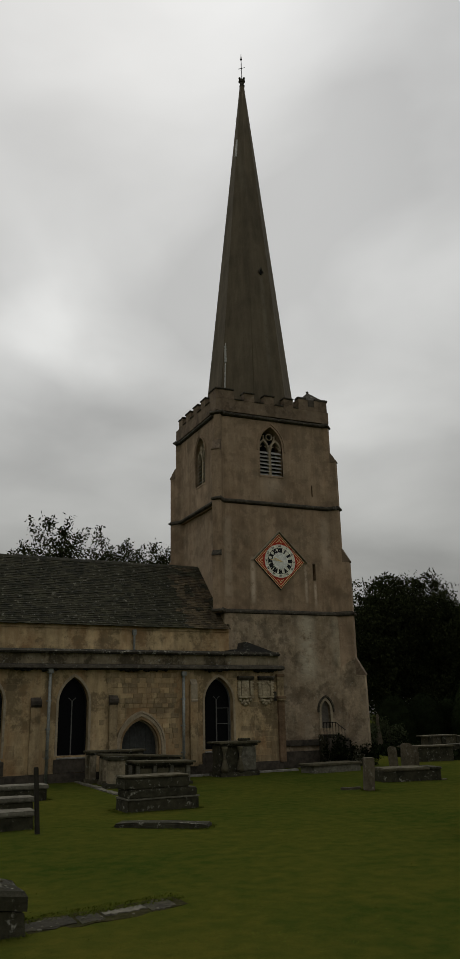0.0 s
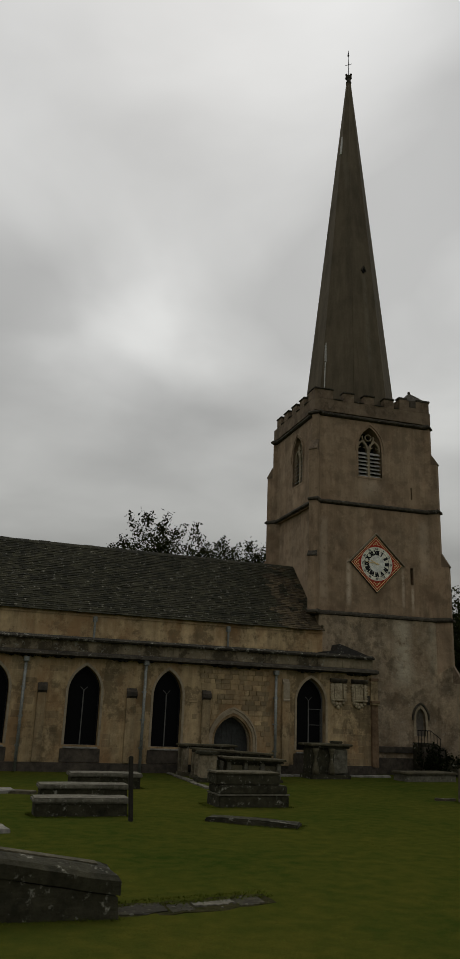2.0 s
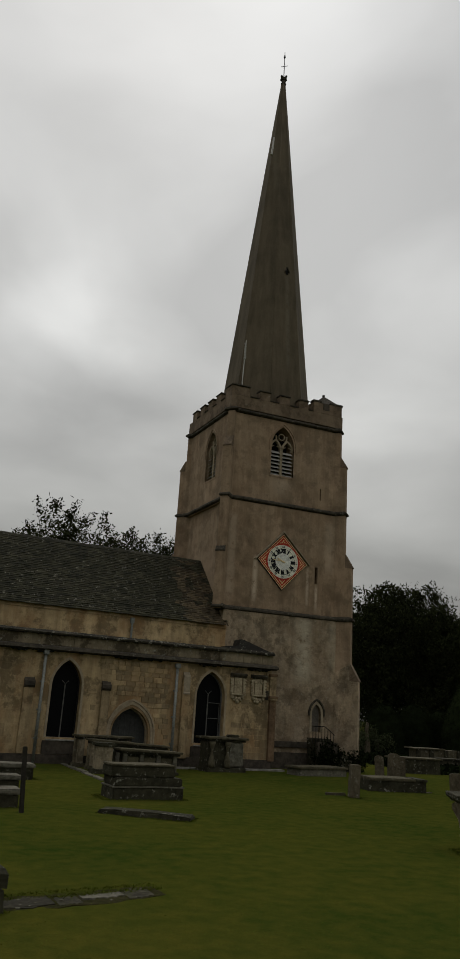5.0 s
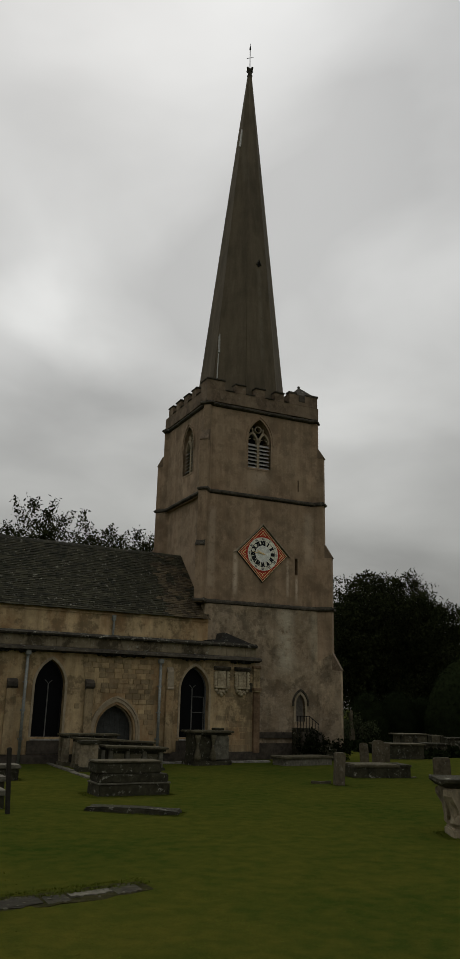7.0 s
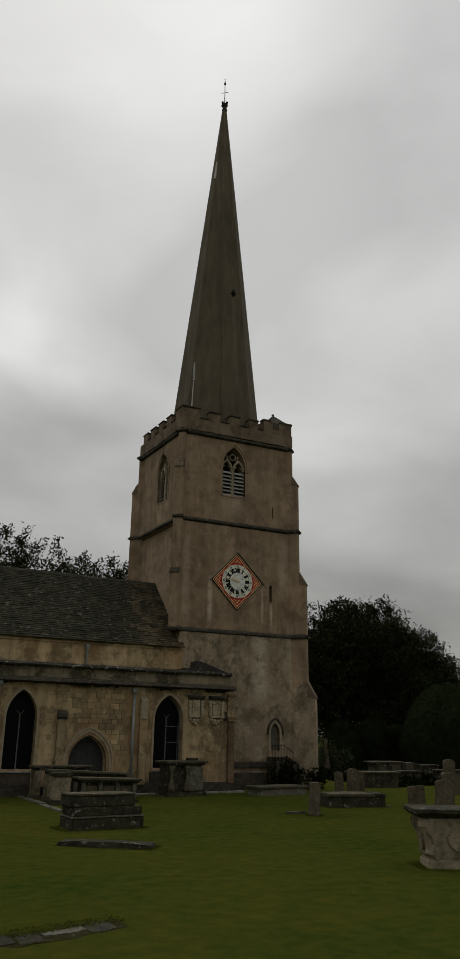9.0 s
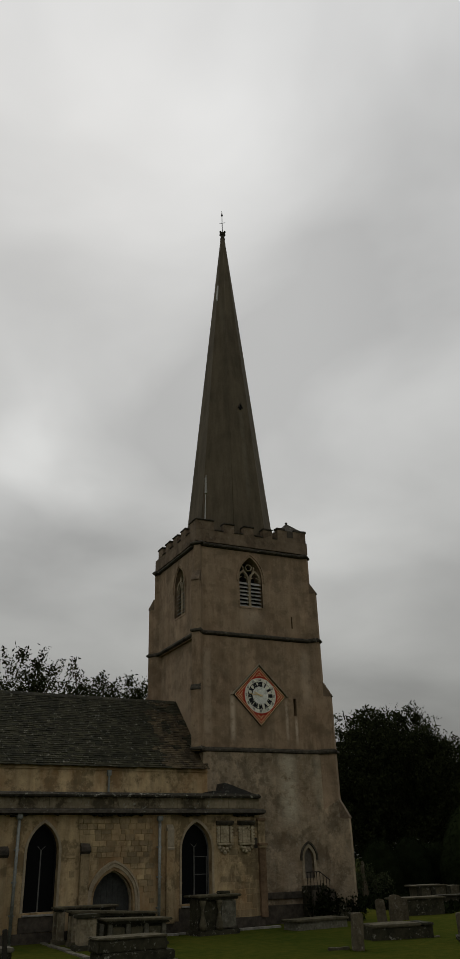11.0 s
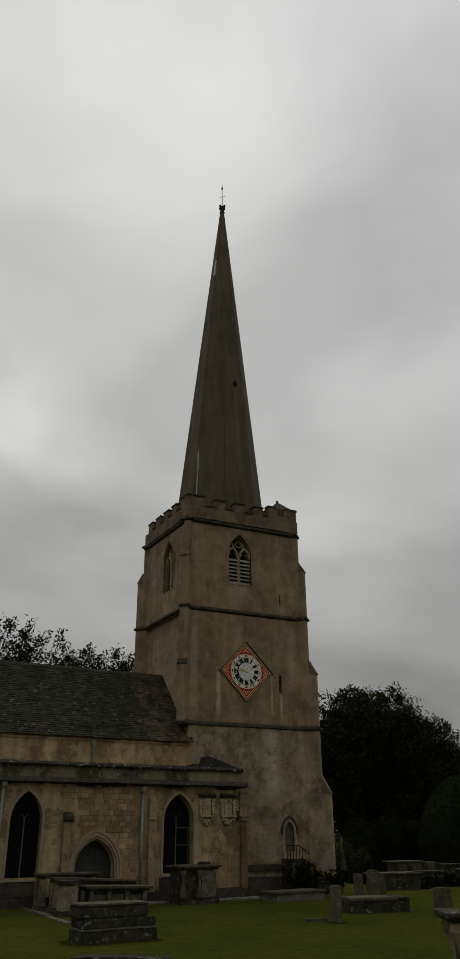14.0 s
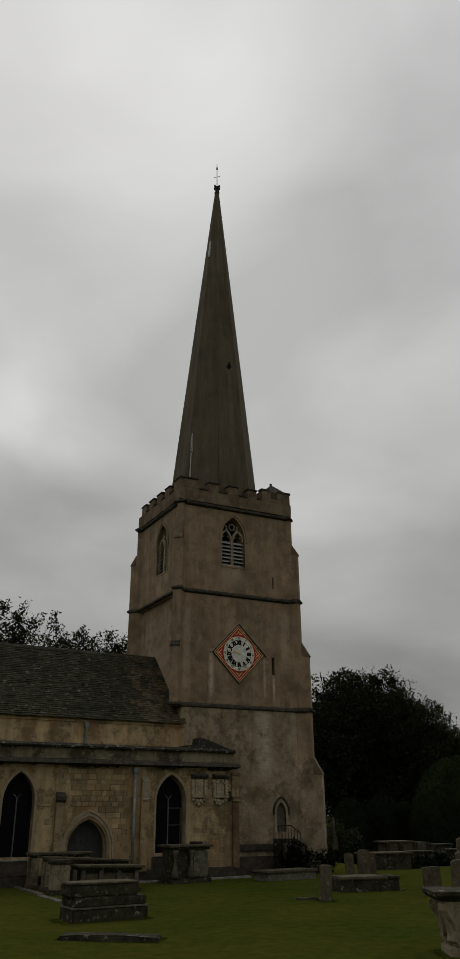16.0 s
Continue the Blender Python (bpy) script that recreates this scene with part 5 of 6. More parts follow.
def flagstone(x0, x1, back, front, lift, ragged):
    """A flat broken stone with an uneven outline."""
    n = 14
    mid = lambda x: -26.42 + (x + 16) * 0.15
    far = [(x0 + (x1 - x0) * k / n, mid(x0 + (x1 - x0) * k / n) + back * (0.55 + 0.45 * math.sin(math.pi * min(1, (k + 2) / (n * 0.6)) / 2)) * (1 - 0.5 * max(0, k / n - 0.8)) + rng.uniform(-ragged, ragged)) for k in range(n + 1)]
    near = [(x, mid(x) - front * (1 - 0.75 * max(0, k / n - 0.65)) + rng.uniform(-ragged, ragged)) for k, (x, y) in enumerate(far)]
    bm = prism(bmesh.new(), near + far[::-1], -0.06, lift, lambda u, v, w: (u, v, w + ground_z(u, v)))
    return roughen(bm, 0.008, 6)


part("earth_bed", flagstone(-17.5, -14.78, 0.34, 0.30, 0.006, 0.05), M_SOIL, t, "bare trodden earth with moss")
part("broken_piece", flagstone(-17.42, -16.35, 0.22, 0.26, 0.016, 0.03), M_LEDGER, t)
part("broken_piece", flagstone(-16.30, -15.98, 0.18, 0.24, 0.012, 0.03), M_LEDGER, t)
part("broken_piece", flagstone(-15.95, -15.36, 0.14, 0.06, 0.026, 0.035), M_TOMB_TOP, t, "paler exposed piece of slab")
part("broken_piece", flagstone(-15.33, -14.95, 0.20, 0.20, 0.014, 0.03), M_LEDGER, t)
for k in range(16):
    x = rng.uniform(-17.2, -14.9)
    y = -26.42 + (x + 16) * 0.15 + rng.uniform(-0.24, 0.22)
    bm = bmesh.new()
    bmesh.ops.create_icosphere(bm, subdivisions=1, radius=rng.uniform(0.010, 0.024), matrix=Matrix.Translation((x, y, ground_z(x, y) + 0.016)) @ Matrix.Diagonal((1.5, 1, 0.6, 1)))
    part("chip", bm, M_TOMB_TOP, t)

# low kerbed slab by the tower
t = thing("kerb_tomb", "long low stone tomb with a pale edge beside the tower", "tomb", at=(-0.10, -7.0, 0), turn=5)
part("base", slab(bmesh.new(), -1.0, 1.50, -0.5, 0.5, -0.06, 0.26), M_TOMB_TOP, t)
part("top_slab", slab(bmesh.new(), -1.1, 1.55, -0.58, 0.58, 0.262, 0.36, 0.03), M_TOMB, t)

# headstones


def headstone(at, w, h, d, turn, lean=0.0, shoulder=True, label="weathered leaning headstone with orange lichen"):
    t = thing("headstone", label, "headstone", "headstones on the lawn", at=at, turn=turn)
    t.matrix_basis = pose(*at, 0, lean, turn)
    n = 10
    if shoulder:
        pts = [(-w / 2, -0.2), (w / 2, -0.2), (w / 2, h * 0.86)] + [(w / 2 * math.cos(a), h * 0.88 + h * 0.12 * math.sin(a)) for a in [math.pi * i / n for i in range(n + 1)]] + [(-w / 2, h * 0.86)]
    else:
        pts = [(-w / 2, -0.2), (w / 2, -0.2), (w / 2, h * 0.95), (w / 2 * 0.8, h), (-w / 2 * 0.85, h * 0.99), (-w / 2, h * 0.94)]
    bm = prism(bmesh.new(), pts, -d / 2, d / 2)
    part("stone", roughen(bm, 0.015, 3), M_HEAD, t)
    return t


headstone((-3.66, -15.05, 0), 0.30, 0.99, 0.42, -25, 3, False, "leaning weathered headstone seen edge on")
headstone((0.32, -15.55, 0), 0.58, 0.84, 0.14, -24, -2, False)
headstone((0.98, -16.18, 0), 0.66, 1.06, 0.14, -24, 2)
headstone((7.9, -9.5, 0), 0.85, 0.92, 0.16, -24, 0)
headstone((12.0, -5.3, 0), 0.62, 1.35, 0.16, -24, 0)
headstone((3.5, -7.0, 0), 0.40, 0.9, 0.14, -30, -3)
headstone((4.65, -6.5, 0), 0.55, 1.0, 0.14, -30, 2, True, "reddish weathered headstone beside a tomb")
headstone((5.25, -6.3, 0), 0.40, 0.85, 0.14, -30, 0, False)
headstone((10.2, -6.9, 0), 0.5, 0.8, 0.14, -24, 0)

# chest tombs to the side of the tower
t = thing("low_chest_tomb", "low dark broken chest tomb in the grass", "tomb", at=(-0.30, -12.9, 0), turn=-14)
part("chest", slab(bmesh.new(), -1.25, 0.98, -0.55, 0.55, -0.06, 0.36), M_TOMB_DARK, t)
part("top_slab", slab(bmesh.new(), -1.22, 0.55, -0.6, 0.6, 0.362, 0.46, 0.03), M_TOMB, t)
part("end_block", slab(bmesh.new(), 0.60, 1.02, -0.6, 0.6, 0.362, 0.46, 0.03), M_TOMB_DARK, t)
t = thing("far_chest_tomb", "dark chest tomb with a pale slab edge", "tomb", at=(7.75, -4.2, 0), turn=-12)
part("chest", slab(bmesh.new(), -1.25, 1.2, -0.5, 0.5, -0.06, 0.66), M_TOMB_DARK, t)
part("top_slab", slab(bmesh.new(), -1.38, 1.32, -0.6, 0.6, 0.662, 0.74, 0.03), M_TOMB, t)
t = thing("far_table_tomb", "long pale-topped table tomb under the yews", "tomb", at=(13.0, 0.2, 0), turn=-10)
part("chest", slab(bmesh.new(), -1.5, 1.3, -0.5, 0.5, -0.06, 0.98), M_TOMB, t)
part("top_slab", slab(bmesh.new(), -1.75, 0.3, -0.62, 0.62, 0.982, 1.06, 0.03), M_TOMB, t)
for x in (-1.45, -0.6, 0.35, 1.2):
    part("pilaster", slab(bmesh.new(), x - 0.14, x + 0.14, -0.58, -0.49, -0.06, 0.98), M_TOMB_DARK, t)

# more tombs in the dark row before the yews; tree shade darkens their colour
for at, w, h, tn in (((12.4, -1.6, 0), 1.5, 0.62, -14), ((14.6, -2.6, 0), 1.7, 0.70, -16), ((16.6, 1.6, 0), 1.9, 0.80, -12)):
    t = thing("row_tomb", "dark chest tomb with the yews' shade in its colour", "tomb", "tombs before the yews", at=at, turn=tn)
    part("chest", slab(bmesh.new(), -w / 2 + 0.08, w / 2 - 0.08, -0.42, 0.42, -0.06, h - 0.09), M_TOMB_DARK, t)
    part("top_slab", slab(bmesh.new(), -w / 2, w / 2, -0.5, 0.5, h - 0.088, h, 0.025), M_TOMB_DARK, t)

# large near tomb with scrolled corners
t = thing("bale_tomb", "pale lichened chest tomb with scrolled consoles and dark lid", "tomb", at=(-6.87, -24.62, 0), turn=-30)


def four_sided(levels):
    bm = bmesh.new()
    rows = [[bm.verts.new((sx * hx, sy * hy, z)) for sx, sy in ((-1, -1), (1, -1), (1, 1), (-1, 1))] for hx, hy, z in levels]
    for a, b in zip(rows, rows[1:]):
        for i in range(4):
            bm.faces.new((a[i], a[(i + 1) % 4], b[(i + 1) % 4], b[i]))
    bm.faces.new(rows[0][::-1])
    bm.faces.new(rows[-1])
    bmesh.ops.subdivide_edges(bm, edges=[e for e in bm.edges if e.calc_length() > 0.4], cuts=8)
    return bm


part("top_slab", roughen(four_sided([(0.86, 0.43, 0.90), (0.90, 0.47, 0.93), (0.95, 0.52, 0.97), (0.99, 0.56, 1.01), (0.98, 0.55, 1.06)]), 0.014, 4), M_TOMB_DARK, t, "dark moulded lid slab")
part("lid_edge", roughen(four_sided([(0.97, 0.54, 1.055), (0.995, 0.565, 1.062), (0.985, 0.555, 1.078)]), 0.012, 5), M_TOMB_DARK, t, "lichened lid edge")
part("chest", roughen(four_sided([(0.66, 0.34, 0.14), (0.70, 0.36, 0.3), (0.80, 0.40, 0.62), (0.83, 0.42, 0.90)]), 0.015, 3), M_BALE, t, "pale stone chest with tapered sides")
for sx in (-1, 1):
    for sy in (-1, 1):
        prof = [(0.0, 0.14), (0.10, 0.16), (0.16, 0.24), (0.13, 0.34), (0.08, 0.42), (0.10, 0.52), (0.17, 0.64), (0.22, 0.76), (0.20, 0.86), (0.12, 0.90), (0.0, 0.90)]
        d = Vector((sx * 0.8, sy * 0.6, 0)).normalized()
        side = Vector((-d.y, d.x, 0))
        bm = prism(bmesh.new(), prof, -0.11, 0.11, lambda u, v, w, d=d, side=side: tuple(Vector((sx * (0.56 + 0.16 * (v - 0.14)), sy * (0.27 + 0.08 * (v - 0.14)), v)) + d * u + side * w))
        part("scroll_console", roughen(bm, 0.012, 6), M_BALE, t, "scrolled corner console")
for sx, sy, w in ((0, -1, 0.34), (-1, 0, 0.18)):
    bm = bmesh.new()
    n = 18
    pts = [(w * math.cos(2 * math.pi * i / n), 0.52 + 0.24 * math.sin(2 * math.pi * i / n)) for i in range(n)]
    if sx:
        prism(bm, pts, -0.81, -0.70, lambda u, v, d: (d - 0.2 * (v - 0.52) * 0.6, u, v))
    else:
        prism(bm, pts, -0.425, -0.33, lambda u, v, d: (u, d - 0.12 * (v - 0.52) * 0.6, v))
    part("raised_panel", roughen(bm, 0.006, 6), M_BALE, t)
part("base", slab(bmesh.new(), -0.74, 0.74, -0.42, 0.42, -0.08, 0.14, 0.03), M_BALE, t)

# stone edging at the wall foot and odd flat slabs
for a, b, y in ((-9.9, -9.3, -5.6), (-6.7, -5.3, -5.45), (-5.2, -3.0, -5.4), (-2.95, -0.6, -5.35)):
    t = thing("edging_stone", "pale flat edging stone at the wall foot", "edging stone", "edging stones at the wall foot")
    part("stone", slab(bmesh.new(), a, b, y - 0.16, y + 0.16, -0.05, 0.06, 0.015), M_SLAB, t)
for k in range(5):
    # edging running out from the wall beside the table tombs
    a, b = Vector((-10.44, -4.71, 0)).lerp(Vector((-10.79, -11.12, 0)), k / 5), Vector((-10.44, -4.71, 0)).lerp(Vector((-10.79, -11.12, 0)), (k + 0.94) / 5)
    t = thing("edging_stone", "pale flat edging stone sunk in the grass beside the tombs", "edging stone", "edging stones at the wall foot", at=(*((a + b) / 2).xy, 0), turn=math.degrees(math.atan2(b.y - a.y, b.x - a.x)))
    part("stone", slab(bmesh.new(), -(b - a).length / 2, (b - a).length / 2, -0.10 - 0.03 * (k % 2), 0.10 + 0.02 * (k % 3), -0.06, 0.025 + 0.012 * (k % 3), 0.015, 0.03), M_TOMB_TOP, t)
for at, w, d, tn in (((-17.9, -12.4, 0), 1.5, 0.9, 6), ((-16.95, -12.75, 0), 0.7, 0.45, -30), ((-18.3, -19.9, 0), 0.9, 0.7, 10), ((0.6, -13.55, 0), 0.5, 0.16, 3), ((-3.95, -14.45, 0), 0.7, 0.14, -14)):
    t = thing("flat_slab", "pale broken stone slab lying in the grass", "grave slab", at=at, turn=tn)
    part("stone", slab(bmesh.new(), -w / 2, w / 2, -d / 2, d / 2, -0.05, 0.07 if w > 0.55 else 0.04, 0.02, 0.025), M_SLAB if w > 0.75 else M_TOMB, t)

# ---- trees and yews ----


def leaves(name, centres, size, seed, material, parent, flat=0.0, aspect=0.45):
    """Many small leaf blades, one mesh."""
    rg = np.random.default_rng(seed)
    c = np.asarray(centres, float)
    n = len(c)
    d = rg.normal(size=(n, 3))
    d[:, 2] -= flat
    d /= np.linalg.norm(d, axis=1)[:, None]
    e = np.cross(d, rg.normal(size=(n, 3)))
    e /= np.linalg.norm(e, axis=1)[:, None]
    ln = size * rg.uniform(0.6, 1.4, (n, 1))
    p0, p1, p2, p3 = c, c + d * ln * 0.5 + e * ln * aspect * 0.5, c + d * ln, c + d * ln * 0.5 - e * ln * aspect * 0.5
    v = np.stack([p0, p1, p2, p3], 1).reshape(-1, 3)
    f = np.arange(4 * n).reshape(-1, 4)
    me = bpy.data.meshes.new(name)
    me.from_pydata(v.tolist(), [], f.tolist())
    me.materials.append(material)
    ob = new(name, me)
    ob.parent = parent
    return ob


def clumps(rg, centre, radii, count, spread, per, shell=0.55):
    """Leaf places: clumps scattered through an uneven crown."""
    out = []
    for _ in range(count):
        d = rg.normal(size=3)
        d /= np.linalg.norm(d)
        r = shell + (1 - shell) * rg.random() ** 0.6
        lump = 1 + 0.22 * noise.noise(Vector(d * 2.3) + Vector(centre) * 0.37)
        c = np.array(centre) + d * r * np.array(radii) * lump
        out.append(c + np.clip(rg.normal(size=(per, 3)), -1.7, 1.7) * spread * rg.uniform(0.6, 1.3))
    return np.concatenate(out)


def limbs(bm, base, top, crown, rg, count, r):
    tube(bm, base, top, r, r * 0.55, 10)
    b, t = Vector(base), Vector(top)
    for k in range(count):
        p = b.lerp(t, rg.uniform(0.45, 1.0))
        q = Vector(crown[rg.integers(len(crown))])
        m = p.lerp(q, 0.5) + Vector((0, 0, 0.5))
        tube(bm, p, m, r * 0.30, r * 0.16, 6)
        tube(bm, m, q, r * 0.16, r * 0.05, 5)
    return bm


# big dark tree behind the yews
rg = np.random.default_rng(11)
tree = thing("beech_tree", "large dark broad-crowned tree behind the clipped yews", "tree", at=(0, 0, 0))
pts = np.concatenate([clumps(rg, c, r, int(n * 1.3), 0.36, 50, 0.30) for c, r, n in (
    ((31.0, 26, 9.9), (7.0, 6.3, 6.2), 900), ((37.8, 27, 8.7), (5.9, 5, 5.6), 580), ((26.6, 25, 7.4), (4.1, 4, 5.5), 430), ((33.5, 24, 5.0), (8.5, 4, 4.2), 420), ((42.8, 28, 6.8), (5.2, 4, 4.9), 300))])
pts[:, 2] -= 0.3
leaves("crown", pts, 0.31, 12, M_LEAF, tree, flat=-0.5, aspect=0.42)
part("trunk", limbs(bmesh.new(), (32, 26, -0.3), (32.4, 26, 8), pts, rg, 46, 0.55), M_BARK, tree)

# airy trees beyond the nave roof
for at, cs, seed in (((-7.4, 14, 0), (((-7.9, 14, 14.0), (2.2, 2, 2.2), 62), ((-6.0, 14, 13.6), (1.8, 1.6, 2.3), 44), ((-9.3, 14, 13.0), (1.2, 1.2, 1.2), 16), ((-7, 14, 11.5), (3, 2, 1.6), 60)), 21),
                     ((-3.2, 15, 0), (((-3.4, 15, 13.4), (1.5, 1.4, 2.3), 30), ((-2.5, 15, 13.0), (1.4, 1.2, 1.5), 18), ((-3.6, 15, 11.5), (2.4, 2, 1.6), 46)), 22),
                     ((0.2, 16, 0), (((0.3, 16, 13.3), (2.2, 1.6, 1.4), 60), ((0.0, 16, 12), (2.4, 2, 1.5), 50)), 23)):
    rg = np.random.default_rng(seed)
    tree = thing("ash_tree", "tall airy tree showing above the nave roof", "tree", "trees beyond the nave")
    pts = np.concatenate([clumps(rg, c, r, int(n * 0.9), 0.22, 34, 0.22) for c, r, n in cs])
    pts[:, 2] += {21: -0.5, 22: 0.3, 23: 0.15}[seed]
    leaves("crown", pts, 0.24, seed, M_LEAF, tree, flat=0.5, aspect=0.42)
    part("trunk", limbs(bmesh.new(), (at[0], at[1], -0.3), (at[0] + 0.3, at[1], 11.5), pts, rg, 34, 0.28), M_BARK, tree)


def yew(name, label, at, rx, ry, h, seed, point=1.0):
    """A clipped yew: dense close leaves over a smooth solid form."""
    rg = np.random.default_rng(seed)
    t = thing(name, label, "clipped yew", "clipped yews")
    bm = bmesh.new()
    bmesh.ops.create_icosphere(bm, subdivisions=4, radius=1)
    for v in bm.verts:
        k = max(0.0, v.co.z * 0.5 + 0.5)
        wide = (1 - k ** (2.2 * point)) ** 0.5
        l = math.hypot(v.co.x, v.co.y) or 1
        lump = 1 + 0.05 * noise.noise(v.co * 2.2 + Vector(at))
        v.co = Vector((at[0] + v.co.x / l * rx * wide * lump * min(1, l * 3), at[1] + v.co.y / l * ry * wide * lump * min(1, l * 3), h * k))
    src = np.array([v.co[:] for v in bm.verts])
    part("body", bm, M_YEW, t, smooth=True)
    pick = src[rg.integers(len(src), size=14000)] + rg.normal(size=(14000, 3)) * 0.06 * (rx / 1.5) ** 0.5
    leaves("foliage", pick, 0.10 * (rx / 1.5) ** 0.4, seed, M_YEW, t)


yew("clipped_yew", "dark clipped yew cone", (18.6, 12.4, 0), 1.5, 1.5, 3.6, 31, 1.3)
yew("clipped_yew", "dark clipped yew cone", (21.6, 12.6, 0), 1.6, 1.6, 3.7, 32, 1.3)
yew("clipped_yew", "dark clipped yew hedge", (24.4, 12.8, 0), 1.9, 1.6, 3.4, 33, 1.5)
yew("clipped_yew", "broad dark clipped yew dome", (26.3, 8.6, 0), 4.3, 4.0, 6.6, 34, 1.0)
yew("clipped_yew", "dark clipped yew hedge", (29.5, 14, 0), 4.5, 2.0, 3.2, 35, 1.5)
yew("clipped_yew", "dark clipped yew cone", (34.0, 9, 0), 3.2, 3.0, 5.6, 36, 1.1)

# pale leaning stone and shrubs beyond the tower corner
t = thing("stone_cross", "pale leaning carved stone monument among shrubs", "monument", at=(15.3, 10.0, 0))
bm = prism(bmesh.new(), [(-0.26, -0.1), (0.24, -0.1), (0.16, 0.8), (0.08, 1.3), (0.02, 1.7), (0.06, 2.15), (-0.05, 2.3), (-0.12, 2.0), (-0.09, 1.4), (-0.16, 0.8)], -0.1, 0.1)
part("stone", roughen(bm, 0.02, 2), M_HEAD, t)
for at, r, h, sd, n, m in (((15.0, 10.6), (1.6, 1.0), 1.3, 41, 60, M_SHRUB), ((13.6, 9.5), (1.2, 1.0), 0.9, 42, 40, M_SHRUB), ((2.0, -5.0), (0.75, 0.25), 0.64, 43, 80, M_IVY), ((3.6, -4.8), (0.45, 0.3), 0.4, 44, 26, M_IVY), ((17, 11), (1.4, 1.0), 0.9, 45, 50, M_SHRUB)):
    rg = np.random.default_rng(sd)
    t = thing("shrub", "dark leafy shrub growing against the stones", "shrub", "churchyard shrubs")
    leaves("foliage", clumps(rg, (at[0], at[1], h), (r[0], r[1], h * 0.9), n, 0.16, 26, 0.2), 0.16, sd, m, t)
    part("stems", limbs(bmesh.new(), (at[0], at[1], -0.1), (at[0], at[1], h), clumps(rg, (at[0], at[1], h), (r[0] * .8, r[1] * .8, h * 0.7), 8, 0.1, 3), rg, 8, 0.05), M_BARK, t)

# low leaf cover added to darken the ground where the yews cast shade
rg = np.random.default_rng(61)
n = 26000
u, v = rg.random(n), rg.random(n)
ix = 9.0 + u * 32.0
edge = -4.6 + 0.10 * (ix - 9.0) + 0.5 * np.sin(ix * 1.3)
iy = edge + v ** 1.3 * (12.5 - edge)
iz = rg.random(n) * 0.16
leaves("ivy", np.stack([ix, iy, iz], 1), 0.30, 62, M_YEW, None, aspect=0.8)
tagged(bpy.data.objects["ivy"], "dark low leaf cover added for the shade under the yews", "ivy", kind="stuff")

# low churchyard wall far behind
t = thing("boundary_wall", "low dark stone churchyard wall beyond the yews", "wall", kind="structure")
part("wall", roughen(boxes((6, 60, 19.0, 19.5, -0.2, 1.5)), 0.03, 1.0, cuts=0), M_TOMB_DARK, t)

# ---- ashlar blocks round the doorway ----
rng = random.Random(17)
outline = arch(DOOR_X, 1.68, 0.0, 1.10, 2.33, grow=0.32)
widths = [0.20, 0.24, 0.28, 0.32, 0.37, 0.42]
meshes = {}


def block_mesh(w, h):
    if (w, h) not in meshes:
        bm = box(bmesh.new(), -w / 2 + 0.006, w / 2 - 0.006, -0.02, 0.03, -h / 2 + 0.006, h / 2 - 0.006)
        bmesh.ops.bevel(bm, geom=[e for e in bm.edges if e.verts[0].co.y < 0 and e.verts[1].co.y < 0], offset=0.006, segments=1, affect="EDGES")
        me = bpy.data.meshes.new("stone_block")
        bm.to_mesh(me)
        bm.free()
        me.materials.append(M_BLOCK)
        meshes[(w, h)] = me
    return meshes[(w, h)]


def clear_of_arch(x0, x1, z0, z1):
    for u, v in outline:
        if x0 - 0.02 < u < x1 + 0.02 and v > z0:
            return False
    if z0 < 1.5 and abs((x0 + x1) / 2 - DOOR_X) < 1.22 + (x1 - x0) / 2:
        return False
    return True


z = 0.45
row = 0
while z < 4.1:
    h = (0.22, 0.20, 0.24, 0.18)[row % 4]
    x = -9.75 + rng.uniform(0, 0.3)
    x_end = -6.05 + rng.uniform(-0.1, 0.05)
    if z < 1.2:
        x, x_end = -6.55, -6.02
    while x < x_end - 0.15:
        w = rng.choice(widths)
        if x + w > x_end + 0.06:
            w = 0.20
        pil = abs(x + w / 2 + 8.97) < 0.20 + w / 2 and z < 3.3
        ragged = x < -9.2 and rng.random() < 0.6
        if not pil and not ragged and clear_of_arch(x, x + w, z, z + h) and rng.random() < 0.93 and z + h < 4.32:
            ob = new("stone_block", block_mesh(w, h))
            ob.matrix_basis = pose(x + w / 2, AY - rng.uniform(0.0, 0.008), z + h / 2, 0, 0, rng.uniform(-0.4, 0.4))
            ob.parent = aisle_wall
        x += w
    z += h
    row += 1

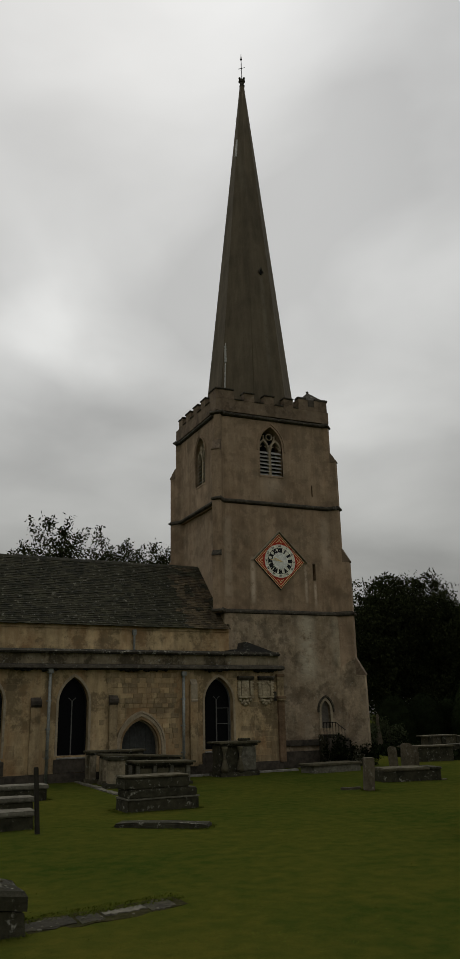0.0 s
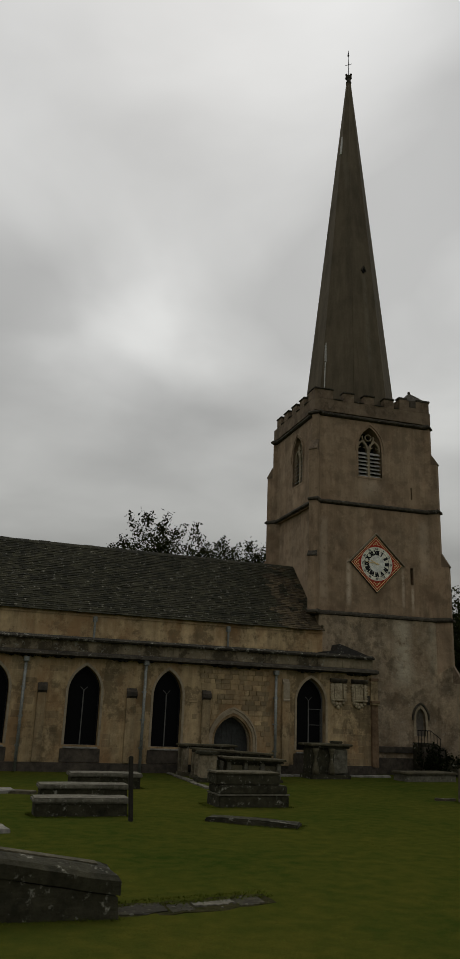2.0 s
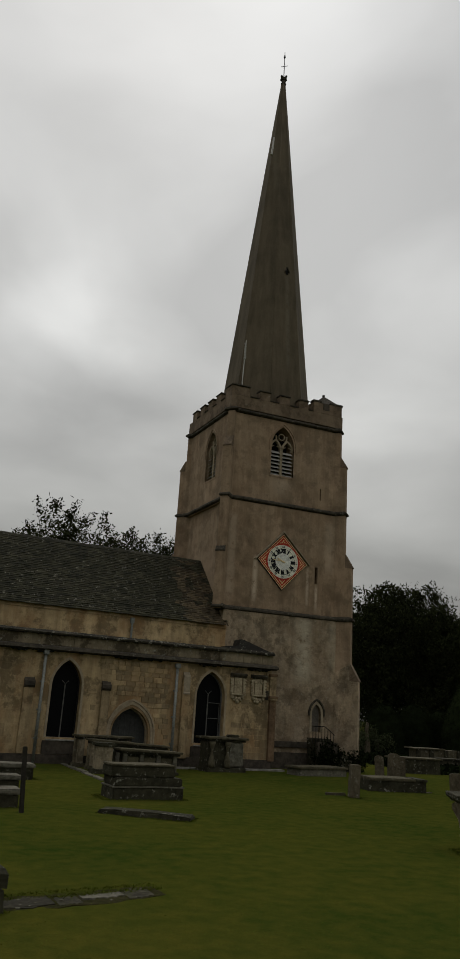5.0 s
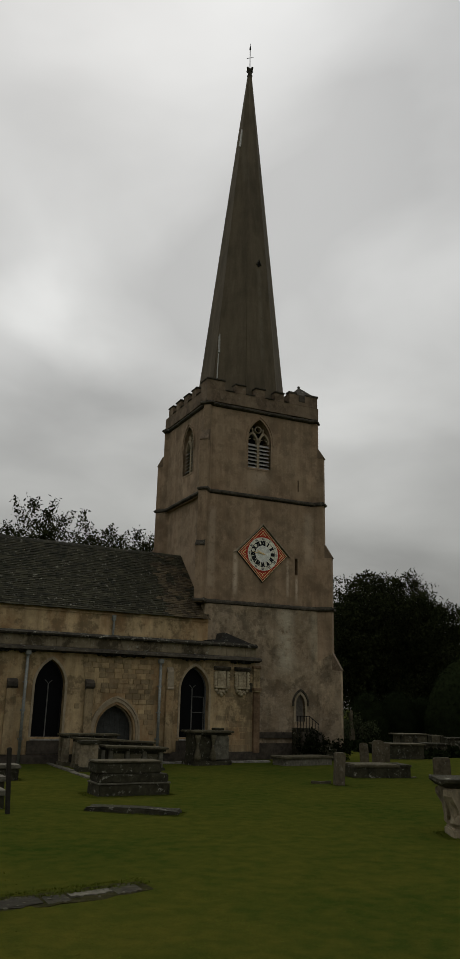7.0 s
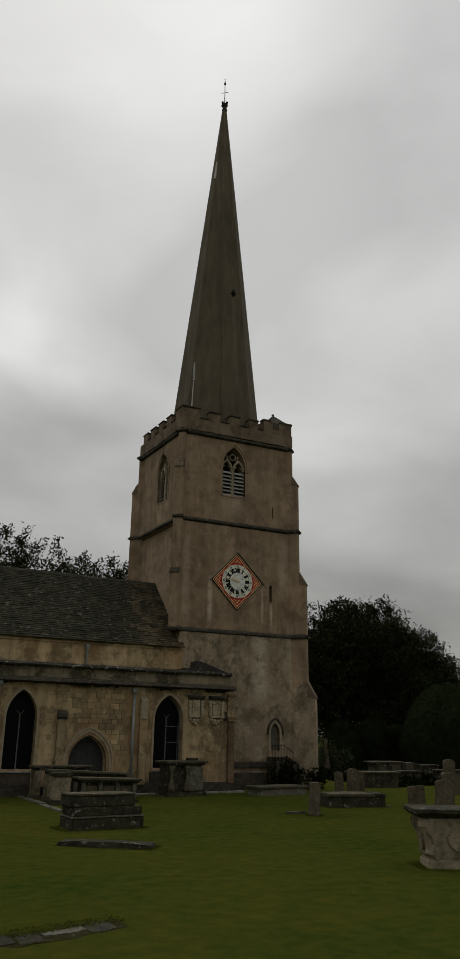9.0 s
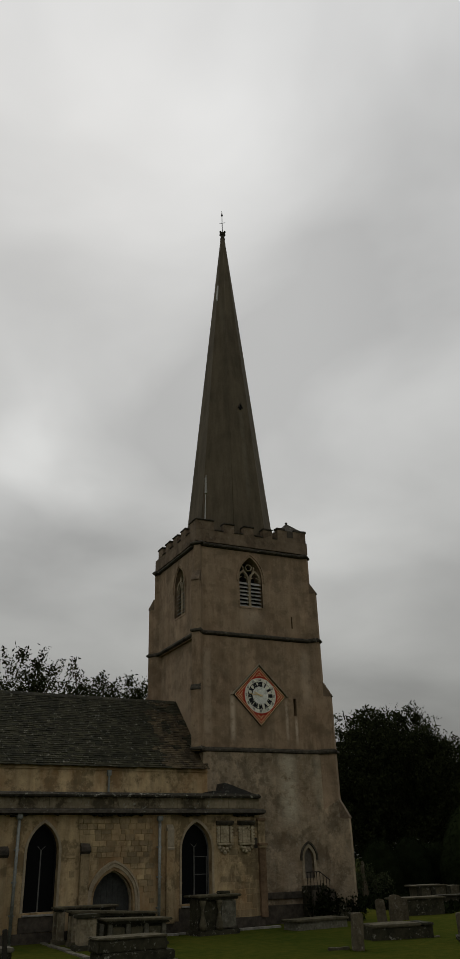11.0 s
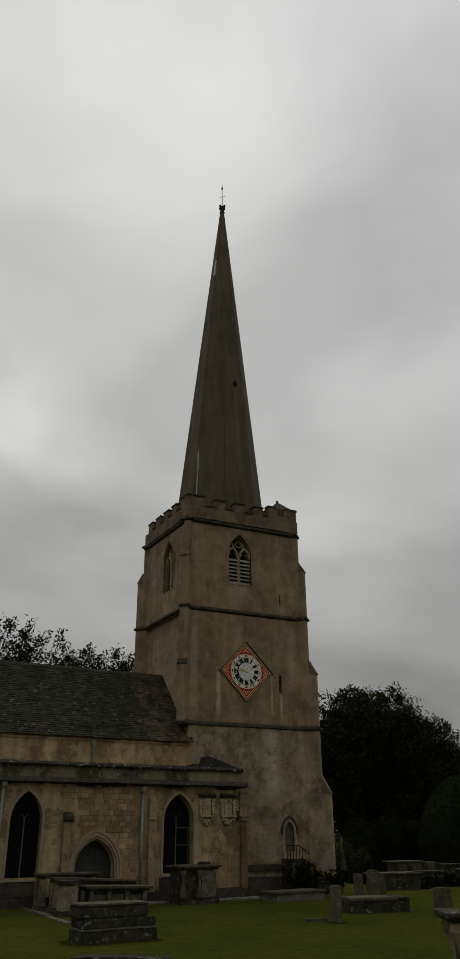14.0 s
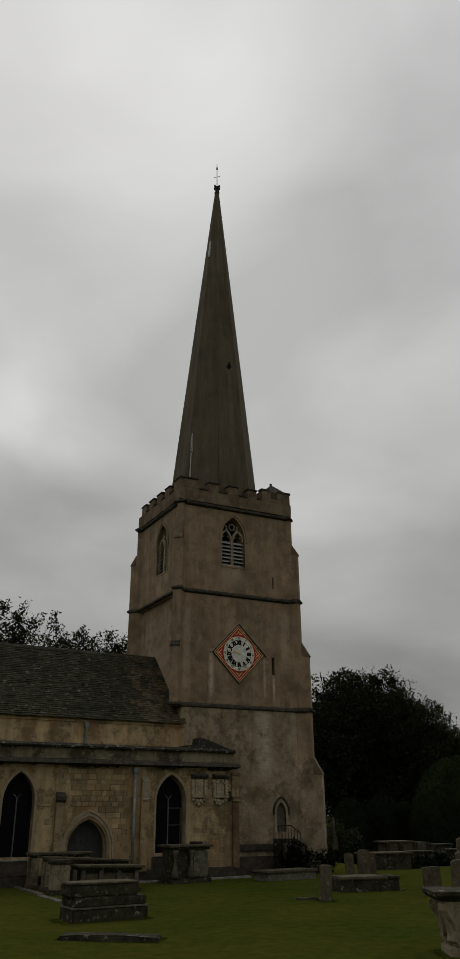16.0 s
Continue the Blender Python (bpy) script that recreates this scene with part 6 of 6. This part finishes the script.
# fainter coursing over the rest of the aisle wall, joined
verts, faces = [], []
z, row = 0.42, 0
while z < 4.2:
    h = (0.27, 0.24, 0.30, 0.22)[row % 4]
    x = -20.0 + rng.uniform(0, 0.4)
    while x < AX1 - 0.3:
        w = rng.uniform(0.32, 0.75)
        a, b = x, min(x + w, AX1 - 0.05)
        x += w
        mid = (a + b) / 2
        free = not (-9.9 < b and a < -5.95) and z + h < 4.34
        for cx, ww in WINDOWS:
            half = ww / 2 + 0.14
            if z > SPRING:
                half *= max(0.0, 1 - ((z - SPRING) / 1.22) ** 1.6)
            if b > cx - half and a < cx + half and z + h > SILL - 0.6:
                free = False
        for px, pw in ((-19.3, 0.42), (-15.82, 0.34), (-12.2, 0.40), (-5.30, 0.36)):
            if b > px - pw / 2 and a < px + pw / 2:
                free = False
        if not free or rng.random() < 0.12:
            continue
        y, g, e = AY - rng.uniform(0.003, 0.011), 0.006, 0.012
        k = len(verts)
        verts += [(a + g, AY + 0.02, z + g), (b - g, AY + 0.02, z + g), (b - g, AY + 0.02, z + h - g), (a + g, AY + 0.02, z + h - g),
                  (a + e, y, z + e), (b - e, y, z + e), (b - e, y, z + h - e), (a + e, y, z + h - e)]
        faces += [(k + 4, k + 5, k + 6, k + 7), (k, k + 1, k + 5, k + 4), (k + 1, k + 2, k + 6, k + 5), (k + 2, k + 3, k + 7, k + 6), (k + 3, k, k + 4, k + 7)]
    z += h
    row += 1
me = bpy.data.meshes.new("ashlar_facing")
me.from_pydata(verts, [], faces)
me.materials.append(M_AISLE)
ob = new("ashlar_facing", me)
ob.parent = aisle_wall
tagged(ob, "worn coursed ashlar facing", kind="stuff")

# ---- grass blades over the nearer lawn ----
rg = np.random.default_rng(5)
n = 30000
u = rg.random(n) ** 0.65
py = -10.0 - 21.0 * u
px = -21.0 + rg.random(n) * 17.0 + (py + 30) * 0.25
keep = rg.random(n) < 0.75
c = np.stack([px, py, np.full(n, -0.01)], 1)[keep]
n = len(c)
ang = rg.random(n) * 2 * np.pi
hgt = rg.uniform(0.006, 0.015, n)
side = np.stack([np.cos(ang), np.sin(ang), np.zeros(n)], 1) * 0.006
lean = np.stack([rg.normal(size=n) * 0.02, rg.normal(size=n) * 0.02, hgt], 1)
v = np.stack([c - side, c + side, c + lean], 1).reshape(-1, 3)
me = bpy.data.meshes.new("grass")
me.from_pydata(v.tolist(), [], np.arange(3 * n).reshape(-1, 3).tolist())
me.materials.append(M_BLADE)
tagged(new("grass", me), "short green lawn grass", "grass", kind="stuff")
# longer grass at the foot of the stones
spots = []
for cx, cy, w, d, tn in ((-11.22, -15.65, 2.3, 1.1, 0), (-18.25, -26.55, 2.4, 0.85, 0), (-16.05, -17.5, 2.3, 0.85, 0), (-15.5, -14.4, 2.5, 0.9, 0), (-14.27, -10.95, 2.4, 1.0, 0), (-12.36, -19.20, 2.25, 0.62, -37), (-16.1, -26.15, 2.7, 0.25, 8), (-3.66, -15.05, 0.4, 0.5, -25), (-7.0, -24.67, 1.6, 0.95, -30), (-0.3, -12.9, 2.4, 1.2, -14)):
    k = int(420 * (w + d))
    s = rg.random(k) * 2 * (w + d)
    ex = np.where(s < w, s - w / 2, np.where(s < w + d, w / 2, np.where(s < 2 * w + d, s - w - d - w / 2, -w / 2)))
    ey = np.where(s < w, -d / 2, np.where(s < w + d, s - w - d / 2, np.where(s < 2 * w + d, d / 2, s - 2 * w - d - d / 2)))
    ex, ey = ex + rg.normal(size=k) * 0.05, ey + rg.normal(size=k) * 0.05
    a = math.radians(tn)
    spots.append(np.stack([cx + ex * math.cos(a) - ey * math.sin(a), cy + ex * math.sin(a) + ey * math.cos(a), np.full(k, -0.01)], 1))
c = np.concatenate(spots)
n = len(c)
ang = rg.random(n) * 2 * np.pi
side = np.stack([np.cos(ang), np.sin(ang), np.zeros(n)], 1) * 0.007
lean = np.stack([rg.normal(size=n) * 0.03, rg.normal(size=n) * 0.03, rg.uniform(0.015, 0.045, n)], 1)
v = np.stack([c - side, c + side, c + lean], 1).reshape(-1, 3)
me = bpy.data.meshes.new("long_grass")
me.from_pydata(v.tolist(), [], np.arange(3 * n).reshape(-1, 3).tolist())
me.materials.append(M_BLADE)
tagged(new("long_grass", me), "longer grass tufts at the foot of the stones", "grass", kind="stuff")
